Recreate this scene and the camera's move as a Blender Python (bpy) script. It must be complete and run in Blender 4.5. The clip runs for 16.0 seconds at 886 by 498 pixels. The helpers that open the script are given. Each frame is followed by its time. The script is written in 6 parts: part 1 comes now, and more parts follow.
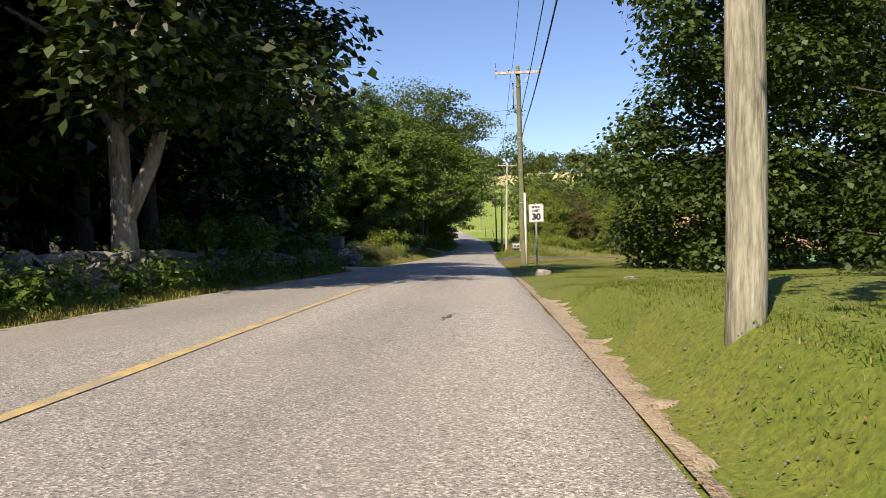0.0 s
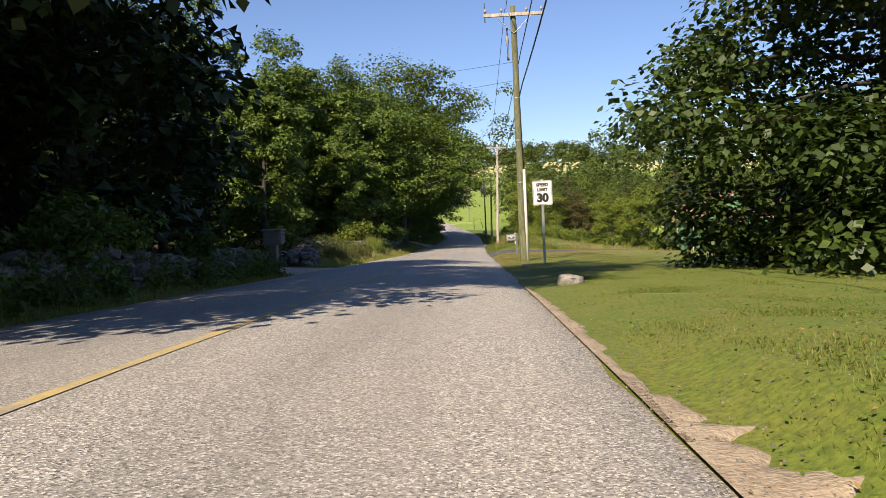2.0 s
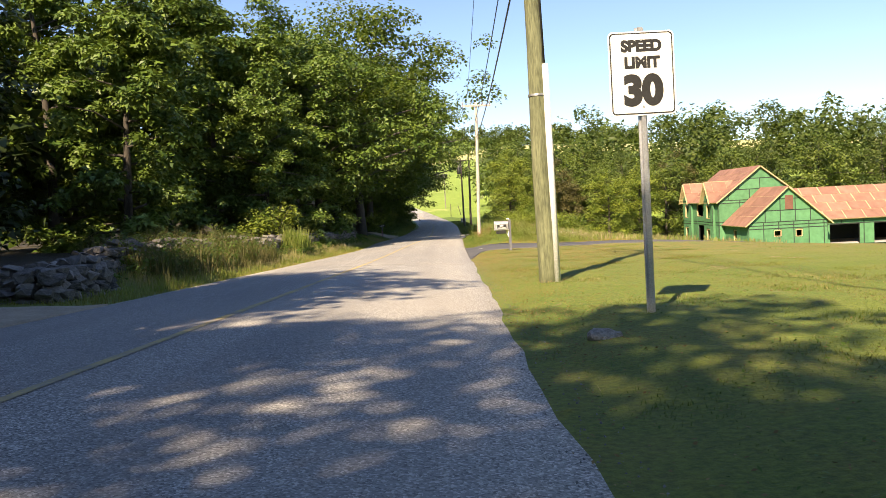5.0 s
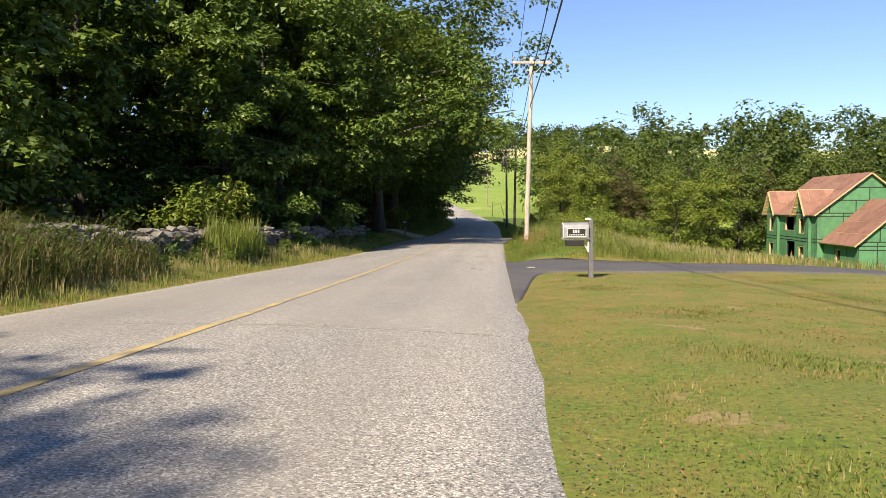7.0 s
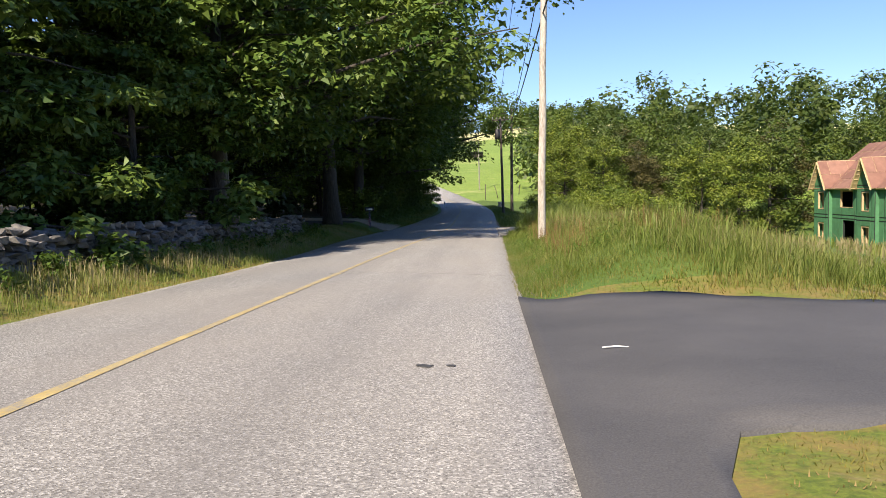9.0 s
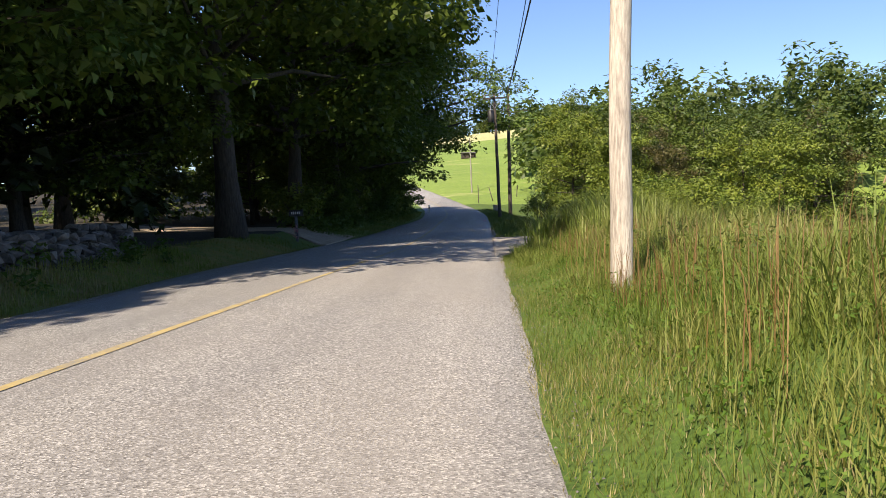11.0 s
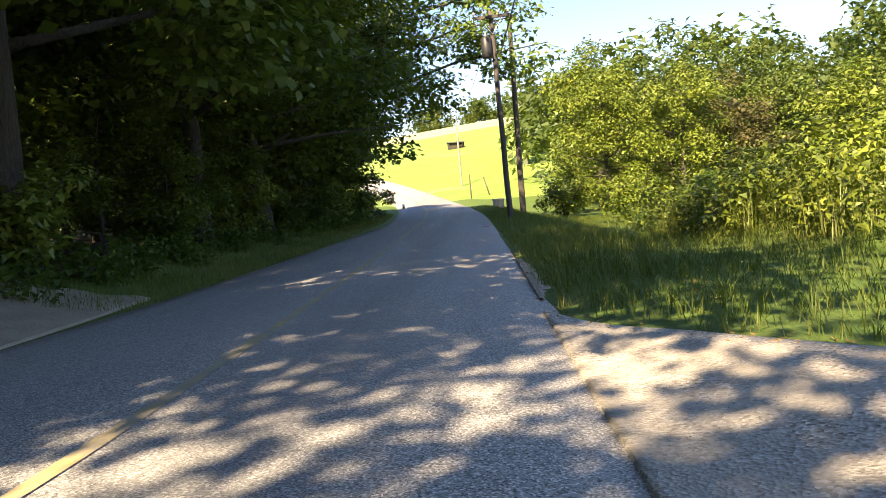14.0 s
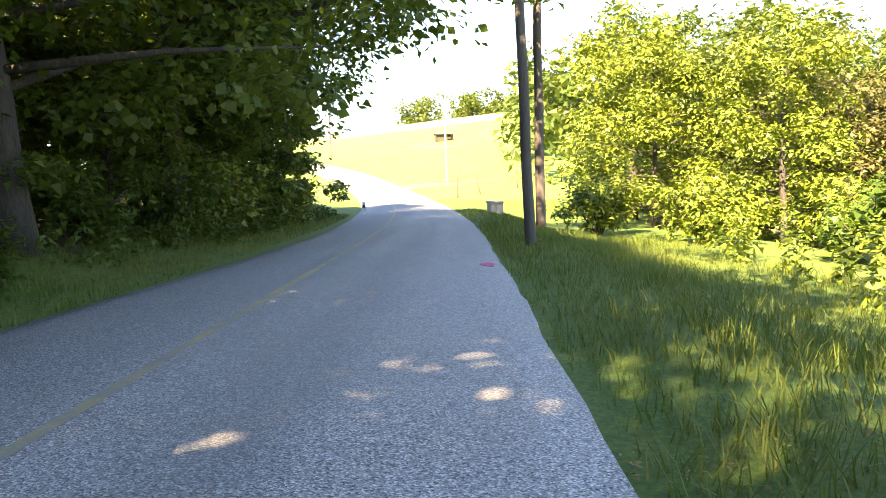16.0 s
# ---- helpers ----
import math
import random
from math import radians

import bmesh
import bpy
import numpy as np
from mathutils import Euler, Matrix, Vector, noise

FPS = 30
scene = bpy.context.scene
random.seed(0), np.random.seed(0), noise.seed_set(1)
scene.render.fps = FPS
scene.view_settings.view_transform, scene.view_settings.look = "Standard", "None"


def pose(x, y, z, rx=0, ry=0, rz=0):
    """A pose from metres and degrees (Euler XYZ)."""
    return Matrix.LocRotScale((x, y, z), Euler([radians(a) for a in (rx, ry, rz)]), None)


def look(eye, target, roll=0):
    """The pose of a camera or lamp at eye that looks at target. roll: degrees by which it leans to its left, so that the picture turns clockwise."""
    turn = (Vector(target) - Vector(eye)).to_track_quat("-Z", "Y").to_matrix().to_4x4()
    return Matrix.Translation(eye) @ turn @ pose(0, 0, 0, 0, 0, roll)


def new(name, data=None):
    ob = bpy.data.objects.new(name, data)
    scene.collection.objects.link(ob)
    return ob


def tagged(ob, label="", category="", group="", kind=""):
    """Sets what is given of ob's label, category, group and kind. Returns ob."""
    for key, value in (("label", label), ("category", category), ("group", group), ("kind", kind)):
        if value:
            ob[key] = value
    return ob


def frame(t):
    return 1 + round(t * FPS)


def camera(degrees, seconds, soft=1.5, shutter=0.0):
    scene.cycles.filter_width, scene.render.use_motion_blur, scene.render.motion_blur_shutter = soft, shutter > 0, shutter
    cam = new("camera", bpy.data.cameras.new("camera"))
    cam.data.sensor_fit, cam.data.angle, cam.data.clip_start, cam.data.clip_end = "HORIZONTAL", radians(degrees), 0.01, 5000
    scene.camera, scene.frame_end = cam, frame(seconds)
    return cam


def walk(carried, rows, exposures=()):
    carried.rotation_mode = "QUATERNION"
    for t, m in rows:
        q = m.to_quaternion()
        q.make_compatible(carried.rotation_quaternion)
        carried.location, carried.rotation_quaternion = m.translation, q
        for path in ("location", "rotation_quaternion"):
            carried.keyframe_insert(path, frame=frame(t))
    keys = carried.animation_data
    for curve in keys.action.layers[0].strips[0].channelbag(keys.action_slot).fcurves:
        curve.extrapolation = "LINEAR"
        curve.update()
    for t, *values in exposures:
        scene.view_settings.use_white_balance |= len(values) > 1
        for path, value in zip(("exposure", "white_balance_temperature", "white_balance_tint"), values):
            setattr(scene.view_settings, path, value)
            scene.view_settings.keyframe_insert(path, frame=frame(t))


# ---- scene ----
cam = camera(60.2, 16.0, 0.9)
PATH = [
    (0, (-0.269, 2.7, 0.696), (-0.385, 4.695, 0.637), -1.1),
    (0.5, (-0.125, 4.538, 0.678), (-0.244, 6.534, 0.623), -4.4),
    (1, (-0.223, 6.703, 0.683), (-0.261, 8.701, 0.617), -4.4),
    (1.5, (-0.279, 8.746, 0.524), (-0.291, 10.745, 0.464), -2.2),
    (2, (-0.322, 10.98, 0.471), (-0.409, 12.977, 0.393), -2.0),
    (2.5, (-0.299, 13.439, 0.58), (-0.324, 15.437, 0.503), -3.6),
    (3, (-0.169, 16.069, 0.446), (-0.221, 18.066, 0.351), -2.4),
    (3.5, (-0.074, 18.866, 0.425), (-0.129, 20.862, 0.306), -2.9),
    (4, (-0.032, 21.69, 0.367), (-0.079, 23.686, 0.256), -3.0),
    (4.2, (-0.024, 22.875, 0.317), (-0.059, 24.872, 0.21), -3.2),
    (6.3, (0.216, 36.718, -0.22), (0.166, 38.714, -0.337), -2.2),
    (6.5, (0.247, 38.088, -0.224), (0.19, 40.084, -0.33), -1.8),
    (7, (0.198, 41.663, -0.283), (0.056, 43.655, -0.393), -0.1),
    (7.5, (0.117, 45.164, -0.345), (-0.048, 47.153, -0.473), -1.6),
    (8, (0.083, 48.797, -0.355), (-0.051, 50.787, -0.496), -3.4),
    (8.5, (0.115, 52.428, -0.545), (0.022, 54.421, -0.677), -2.6),
    (9, (0.106, 56.022, -0.599), (-0.021, 58.012, -0.746), -1.5),
    (11.3, (0.251, 73.386, -1.187), (0.142, 75.379, -1.308), -2.8),
    (11.5, (0.238, 74.898, -1.196), (0.105, 76.892, -1.281), -4.0),
    (12, (0.207, 78.637, -1.192), (0.095, 80.631, -1.294), -4.1),
    (12.5, (0.129, 82.179, -1.251), (0.008, 84.173, -1.355), -3.0),
    (13, (-0.028, 85.63, -1.345), (-0.157, 87.622, -1.473), -3.3),
    (13.5, (-0.06, 89.247, -1.401), (-0.193, 91.24, -1.506), -3.7),
    (14, (-0.13, 93.016, -1.429), (-0.229, 95.009, -1.564), -5.4),
    (14.5, (-0.144, 96.807, -1.526), (-0.203, 98.801, -1.663), -3.8),
    (15, (-0.19, 100.751, -1.434), (-0.263, 102.744, -1.592), -2.4),
    (15.5, (-0.194, 104.539, -1.474), (-0.274, 106.533, -1.605), -2.4),
    (16, (-0.204, 108.404, -1.419), (-0.262, 110.398, -1.564), -2.4),
]
EXPOSURES = [(0.0, 0.70, 7350, 15), (1.5, 0.68, 7350, 15), (3.0, 0.92, 7700, 15), (4.0, 1.70, 9200, 15), (5.2, 1.25, 8100, 14), (6.5, 1.10, 8000, 13), (7.0, 0.90, 7300, 13), (8.0, 0.85, 6800, 14), (9.0, 0.88, 6700, 14), (11.5, 0.83, 7100, 15), (12.5, 0.8, 8200, 13), (13.0, 1.2, 9000, 14), (13.5, 1.5, 8600, 15), (14.5, 2.35, 8600, 14), (15.2, 2.9, 9100, 15), (16.0, 3.2, 9700, 15)]
walk(cam, [(t, look(eye, target, roll)) for t, eye, target, roll in PATH], EXPOSURES)


# ---- light ----
SUN_AZ, SUN_EL = 23.0, 40.0   # degrees: the sun stands behind the walker and to the left
to_sun = Vector((-math.sin(radians(SUN_AZ)) * math.cos(radians(SUN_EL)), -math.cos(radians(SUN_AZ)) * math.cos(radians(SUN_EL)), math.sin(radians(SUN_EL))))
world = bpy.data.worlds.new("sky")
scene.world = world
world.use_nodes = True
wn = world.node_tree
sky = wn.nodes.new("ShaderNodeTexSky")
sky.sky_type, sky.sun_disc = 'NISHITA', False
sky.sun_elevation = radians(SUN_EL)
sky.sun_rotation = radians(180 + SUN_AZ)
sky.air_density, sky.dust_density, sky.ozone_density = 1.0, 0.0, 5.0
deep = wn.nodes.new("ShaderNodeMix")
deep.data_type, deep.blend_type = 'RGBA', 'MULTIPLY'
deep.inputs[0].default_value, deep.inputs[7].default_value = 1.0, (0.92, 0.97, 1.14, 1)
wn.links.new(sky.outputs[0], deep.inputs[6])
wn.links.new(deep.outputs[2], wn.nodes["Background"].inputs[0])
wn.nodes["Background"].inputs[1].default_value = 0.085
sun = new("sun", bpy.data.lights.new("sun", 'SUN'))
sun.data.energy, sun.data.angle, sun.data.color = 5.0, radians(0.53), (1.0, 0.91, 0.76)
sun.matrix_world = look((0, 0, 60), Vector((0, 0, 60)) - to_sun)


# ---- materials ----
EDGE_L, EDGE_R, CROWN = -5.9, 0.5, 0.12   # the road across: its two edges, the rise in the middle


def material(name, rough=0.8, metal=0.0):
    m = bpy.data.materials.new(name)
    m.use_nodes = True
    n = m.node_tree
    b = n.nodes["Principled BSDF"]
    b.inputs["Roughness"].default_value, b.inputs["Metallic"].default_value = rough, metal
    return m, n, b


def ramp(n, fac, stops):
    r = n.nodes.new("ShaderNodeValToRGB")
    el = r.color_ramp.elements
    while len(el) < len(stops):
        el.new(0.5)
    for e, (p, c) in zip(el, stops):
        e.position, e.color = p, (*c, 1)
    n.links.new(fac, r.inputs[0])
    return r.outputs[0]


def noise_tex(n, scale, detail=4.0, rough=0.55, vec=None, distort=0.0):
    t = n.nodes.new("ShaderNodeTexNoise")
    t.inputs["Scale"].default_value, t.inputs["Detail"].default_value = scale, detail
    t.inputs["Roughness"].default_value, t.inputs["Distortion"].default_value = rough, distort
    if vec is not None:
        n.links.new(vec, t.inputs["Vector"])
    return t.outputs["Fac"]


def coords(n, scale=(1, 1, 1), kind="Object"):
    c = n.nodes.new("ShaderNodeTexCoord")
    m = n.nodes.new("ShaderNodeMapping")
    m.inputs["Scale"].default_value = scale
    n.links.new(c.outputs[kind], m.inputs["Vector"])
    return m.outputs[0]


def mix(n, fac, a, b, kind='MIX'):
    m = n.nodes.new("ShaderNodeMix")
    m.data_type, m.blend_type = 'RGBA', kind
    for sock, v in ((m.inputs[0], fac), (m.inputs[6], a), (m.inputs[7], b)):
        if isinstance(v, (int, float)):
            sock.default_value = v
        elif isinstance(v, tuple):
            sock.default_value = (*v, 1)
        else:
            n.links.new(v, sock)
    return m.outputs[2]


def bump(n, b, height, strength, dist):
    k = n.nodes.new("ShaderNodeBump")
    k.inputs["Strength"].default_value, k.inputs["Distance"].default_value = strength, dist
    n.links.new(height, k.inputs["Height"])
    n.links.new(k.outputs[0], b.inputs["Normal"])


def plain(name, dark, light, scale=6.0, rough=0.7, metal=0.0, stretch=(1, 1, 1), bumps=0.3, dist=0.01, grain=None):
    """A surface that wanders between two colours, with grain and relief."""
    m, n, b = material(name, rough, metal)
    v = coords(n, stretch)
    big, fine = noise_tex(n, scale, 5, 0.6, v), noise_tex(n, grain or scale * 9, 3, 0.6, v)
    c = ramp(n, big, [(0.3, dark), (0.72, light)])
    c = mix(n, 0.45, c, ramp(n, fine, [(0.3, tuple(x * 0.55 for x in dark)), (0.7, tuple(min(1, x * 1.2) for x in light))]))
    n.links.new(c, b.inputs["Base Color"])
    bump(n, b, fine, bumps, dist)
    return m


def per_piece(name, stops, rough=0.8, grain=14.0, bumps=0.5, dist=0.02, island=False):
    """Stone, board or leaf litter: every piece takes its own shade."""
    m, n, b = material(name, rough)
    if island:
        r = n.nodes.new("ShaderNodeNewGeometry").outputs["Random Per Island"]
    else:
        r = n.nodes.new("ShaderNodeObjectInfo").outputs["Random"]
    v = coords(n)
    f = noise_tex(n, grain, 5, 0.65, v)
    c = mix(n, 0.5, ramp(n, r, stops), ramp(n, f, [(0.3, tuple(x * 0.45 for x in stops[0][1])), (0.75, stops[-1][1])]))
    n.links.new(c, b.inputs["Base Color"])
    bump(n, b, f, bumps, dist)
    return m


def leafy(name, stops, translucent=0.35, rough=0.5):
    """Leaves or blades: each has its own shade of green and lets some light through."""
    m, n, b = material(name, rough)
    r = n.nodes.new("ShaderNodeNewGeometry").outputs["Random Per Island"]
    big = noise_tex(n, 0.35, 3, 0.6, coords(n))
    c = mix(n, 0.45, ramp(n, r, stops), ramp(n, big, [(0.35, stops[0][1]), (0.65, stops[-1][1])]))
    n.links.new(c, b.inputs["Base Color"])
    b.inputs["Specular IOR Level"].default_value = 0.35
    t = n.nodes.new("ShaderNodeBsdfTranslucent")
    n.links.new(mix(n, 0.55, c, (0.16, 0.22, 0.02)), t.inputs["Color"])
    s = n.nodes.new("ShaderNodeMixShader")
    s.inputs[0].default_value = translucent
    n.links.new(b.outputs[0], s.inputs[1])
    n.links.new(t.outputs[0], s.inputs[2])
    n.links.new(s.outputs[0], n.nodes["Material Output"].inputs[0])
    return m


def road_material():
    """Old chip-sealed asphalt: pale stones in grey binder, darker wheel tracks, stains."""
    m, n, b = material("chipseal", 0.86)
    v = coords(n)
    vor = n.nodes.new("ShaderNodeTexVoronoi")
    vor.inputs["Scale"].default_value = 95.0
    n.links.new(v, vor.inputs["Vector"])
    sep = n.nodes.new("ShaderNodeSeparateColor")
    n.links.new(vor.outputs["Color"], sep.inputs[0])
    chips = ramp(n, sep.outputs[0], [(0.0, (0.07, 0.069, 0.067)), (0.22, (0.21, 0.205, 0.197)), (0.75, (0.37, 0.36, 0.342)), (1.0, (0.72, 0.70, 0.665))])
    along = coords(n, (1.0, 0.07, 1.0))
    lanes = noise_tex(n, 0.9, 4, 0.6, along)
    c = mix(n, ramp(n, lanes, [(0.42, (0, 0, 0)), (0.64, (0.42, 0.42, 0.42))]), chips, (0.20, 0.193, 0.184))
    # the lane walked in is worn paler than the other, with a faint oily band along its middle
    across = n.nodes.new("ShaderNodeSeparateXYZ")
    n.links.new(coords(n), across.inputs[0])
    shift = n.nodes.new("ShaderNodeMath")
    shift.operation = 'MULTIPLY_ADD'
    n.links.new(noise_tex(n, 0.45, 3, 0.5, v), shift.inputs[0])
    shift.inputs[1].default_value = 0.9
    n.links.new(across.outputs[0], shift.inputs[2])
    place = n.nodes.new("ShaderNodeMapRange")
    place.inputs["From Min"].default_value, place.inputs["From Max"].default_value = EDGE_L + 0.45, EDGE_R + 0.45
    n.links.new(shift.outputs[0], place.inputs["Value"])
    tone = ramp(n, place.outputs[0], [(0.0, (1.0, 0.99, 0.96)), (0.03, (0.80, 0.80, 0.79)), (0.36, (0.82, 0.82, 0.81)), (0.50, (0.90, 0.89, 0.87)), (0.58, (1.0, 0.985, 0.95)), (0.73, (0.86, 0.85, 0.83)), (0.80, (1.02, 1.0, 0.96)), (1.0, (1.14, 1.11, 1.05))])
    c = mix(n, 1.0, c, tone, 'MULTIPLY')
    spots = noise_tex(n, 1.7, 6, 0.7, v)
    c = mix(n, ramp(n, spots, [(0.64, (0, 0, 0)), (0.82, (0.4, 0.4, 0.4))]), c, (0.12, 0.117, 0.113))
    warm = noise_tex(n, 0.25, 3, 0.5, v)
    c = mix(n, ramp(n, warm, [(0.4, (0, 0, 0)), (0.7, (0.35, 0.35, 0.35))]), c, (0.34, 0.305, 0.26))
    n.links.new(c, b.inputs["Base Color"])
    bump(n, b, vor.outputs["Distance"], 0.5, 0.004)
    return m


def lawn_material(name, a, b_, c_, dirt, dirt_at=0.66, stretch=(1, 1, 1), dry=()):
    m, n, b = material(name, 0.95)
    v = coords(n, stretch)
    big, mid, fine = noise_tex(n, 0.12, 4, 0.6, v), noise_tex(n, 1.3, 5, 0.65, v), noise_tex(n, 22, 4, 0.7, v)
    c = ramp(n, big, [(0.35, a), (0.65, b_)])
    c = mix(n, ramp(n, mid, [(0.42, (0, 0, 0)), (0.70, (0.75, 0.75, 0.75))]), c, c_)
    c = mix(n, 0.6, c, ramp(n, fine, [(0.34, tuple(x * 0.5 for x in a)), (0.66, tuple(x * 1.4 for x in b_))]))
    if dry:
        ny = n.nodes.new("ShaderNodeSeparateXYZ")
        n.links.new(v, ny.inputs[0])
        far = n.nodes.new("ShaderNodeMapRange")
        far.interpolation_type = 'SMOOTHSTEP'
        far.inputs["From Min"].default_value, far.inputs["From Max"].default_value = dry
        n.links.new(ny.outputs[1], far.inputs["Value"])
        straw = ramp(n, noise_tex(n, 1.9, 6, 0.75, v), [(0.40, (0, 0, 0)), (0.62, (0.65, 0.65, 0.65))])
        c = mix(n, mix(n, 1.0, far.outputs[0], straw, 'MULTIPLY'), c, (0.27, 0.165, 0.055))
    bare = noise_tex(n, 0.55, 6, 0.7, v, 0.4)
    c = mix(n, ramp(n, bare, [(dirt_at, (0, 0, 0)), (dirt_at + 0.05, (0.8, 0.8, 0.8))]), c, dirt)
    n.links.new(c, b.inputs["Base Color"])
    bump(n, b, fine, 0.5, 0.018)
    return m


M_road = road_material()
M_drive = plain("new_asphalt", (0.05, 0.05, 0.054), (0.115, 0.110, 0.108), 0.7, 0.85, bumps=0.4, dist=0.004, grain=90)
def gravel_material():
    """Dusty driveway gravel: small pale chips in sand, with damp and trodden patches."""
    m, n, b = material("pale_gravel", 0.95)
    v = coords(n)
    vor = n.nodes.new("ShaderNodeTexVoronoi")
    vor.inputs["Scale"].default_value = 48.0
    n.links.new(v, vor.inputs["Vector"])
    sep = n.nodes.new("ShaderNodeSeparateColor")
    n.links.new(vor.outputs["Color"], sep.inputs[0])
    chips = ramp(n, sep.outputs[0], [(0.0, (0.14, 0.125, 0.10)), (0.3, (0.32, 0.285, 0.235)), (0.75, (0.46, 0.42, 0.36)), (1.0, (0.66, 0.62, 0.55))])
    c = mix(n, ramp(n, noise_tex(n, 2.4, 6, 0.65, v), [(0.35, (0, 0, 0)), (0.65, (0.85, 0.85, 0.85))]), chips, (0.44, 0.385, 0.31))
    c = mix(n, ramp(n, noise_tex(n, 0.7, 5, 0.6, v), [(0.5, (0, 0, 0)), (0.75, (0.6, 0.6, 0.6))]), c, (0.26, 0.23, 0.185))
    n.links.new(c, b.inputs["Base Color"])
    bump(n, b, vor.outputs["Distance"], 0.9, 0.012)
    return m


M_gravel = gravel_material()
M_dirt = plain("sandy_dirt", (0.26, 0.20, 0.14), (0.46, 0.38, 0.28), 1.8, 0.95, bumps=0.8, dist=0.02, grain=38)
# litter kept very dark: shade under the trees is put into its colour
M_forest = plain("shaded_leaf_litter", (0.022, 0.018, 0.011), (0.06, 0.047, 0.026), 1.2, 0.95, bumps=0.9, dist=0.04, grain=18)
M_bank_ground = lawn_material("fresh_bank_grass", (0.045, 0.105, 0.010), (0.085, 0.145, 0.016), (0.150, 0.150, 0.032), (0.24, 0.18, 0.10), 0.70)
M_lawn = lawn_material("mown_grass", (0.070, 0.130, 0.011), (0.130, 0.165, 0.018), (0.235, 0.175, 0.045), (0.30, 0.21, 0.12), 0.635, dry=(40.0, 53.0))
M_field = lawn_material("hay_field", (0.11, 0.20, 0.025), (0.21, 0.30, 0.045), (0.33, 0.36, 0.10), (0.40, 0.39, 0.15), 0.60, (0.12, 0.55, 1))
def yellow_paint(name, lo, hi):
    m, yn, yb = material(name, 0.85)
    yv = coords(yn)
    ywear = mix(yn, 0.5, noise_tex(yn, 45, 4, 0.7, yv), noise_tex(yn, 2.2, 5, 0.6, yv))
    ypaint = ramp(yn, noise_tex(yn, 6, 4, 0.6, yv), [(0.3, (0.44, 0.32, 0.11)), (0.7, (0.56, 0.43, 0.17))])
    yn.links.new(mix(yn, ramp(yn, ywear, [(lo, (0, 0, 0)), (hi, (0.95, 0.95, 0.95))]), ypaint, (0.24, 0.232, 0.215)), yb.inputs["Base Color"])
    return m


M_hay = lawn_material("cut_hay", (0.40, 0.39, 0.14), (0.50, 0.47, 0.20), (0.58, 0.53, 0.28), (0.54, 0.49, 0.26), 0.62, (0.12, 0.55, 1))
M_yellow = yellow_paint("worn_yellow_paint", 0.42, 0.62)
M_yellow_old = yellow_paint("nearly_gone_yellow_paint", 0.36, 0.60)
M_bark = plain("grey_bark", (0.028, 0.023, 0.018), (0.095, 0.08, 0.064), 3.0, 0.95, stretch=(1, 1, 0.22), bumps=0.9, dist=0.04, grain=22)
M_bark_pale = plain("pale_bark", (0.09, 0.08, 0.065), (0.30, 0.275, 0.235), 2.2, 0.95, stretch=(1, 1, 0.3), bumps=0.9, dist=0.04, grain=18)
M_pole = plain("weathered_pole", (0.065, 0.064, 0.046), (0.42, 0.40, 0.31), 2.2, 0.9, stretch=(3, 3, 0.42), bumps=0.9, dist=0.012, grain=14)
M_pole_olive = plain("greenish_brown_pole", (0.042, 0.050, 0.026), (0.215, 0.225, 0.125), 2.2, 0.9, stretch=(3, 3, 0.42), bumps=0.9, dist=0.012, grain=14)
M_pole_pale = plain("bleached_pole", (0.22, 0.18, 0.145), (0.64, 0.585, 0.50), 2.2, 0.9, stretch=(3, 3, 0.36), bumps=0.8, dist=0.01, grain=16)
M_pole_dark = plain("dark_pole", (0.05, 0.04, 0.032), (0.13, 0.105, 0.085), 2.6, 0.9, stretch=(3, 3, 0.16), bumps=0.7, dist=0.01, grain=26)
M_stone = per_piece("field_stone", [(0.0, (0.05, 0.047, 0.04)), (0.5, (0.11, 0.102, 0.09)), (1.0, (0.33, 0.31, 0.28))], 0.9, 9.0, 0.9, 0.04)
M_maple = leafy("maple_leaf", [(0.0, (0.032, 0.060, 0.009)), (0.6, (0.08, 0.13, 0.017)), (1.0, (0.15, 0.195, 0.03))], 0.42)
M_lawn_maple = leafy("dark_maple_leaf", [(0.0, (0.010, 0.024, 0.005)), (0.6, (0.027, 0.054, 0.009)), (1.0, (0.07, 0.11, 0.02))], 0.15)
M_soft = leafy("soft_bank_grass", [(0.0, (0.06, 0.115, 0.015)), (0.6, (0.125, 0.175, 0.026)), (1.0, (0.22, 0.23, 0.055))], 0.35, 0.6)
M_reed = leafy("reed_blade", [(0.0, (0.15, 0.23, 0.03)), (0.6, (0.27, 0.33, 0.06)), (1.0, (0.42, 0.40, 0.16))], 0.45, 0.5)
# near-black leaf: the deep shade of the wood is put into its colour
M_dark = leafy("leaf_darkened_for_shade", [(0.0, (0.007, 0.014, 0.003)), (0.6, (0.017, 0.032, 0.006)), (1.0, (0.045, 0.072, 0.014))], 0.08)
# bright counterpart of the leaf above: some sunlight is put into its colour
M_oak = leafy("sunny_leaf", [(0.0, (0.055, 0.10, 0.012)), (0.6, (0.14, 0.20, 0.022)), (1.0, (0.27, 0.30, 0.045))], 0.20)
M_sunwood = leafy("meadow_wood_leaf", [(0.0, (0.035, 0.070, 0.011)), (0.6, (0.09, 0.14, 0.021)), (1.0, (0.18, 0.215, 0.038))], 0.18)
M_wall_leaf = leafy("roadside_oak_leaf", [(0.0, (0.022, 0.056, 0.009)), (0.6, (0.075, 0.145, 0.021)), (1.0, (0.19, 0.255, 0.045))], 0.14)
M_woods = leafy("woodland_leaf", [(0.0, (0.035, 0.065, 0.013)), (0.6, (0.07, 0.115, 0.022)), (1.0, (0.125, 0.15, 0.034))], 0.3)
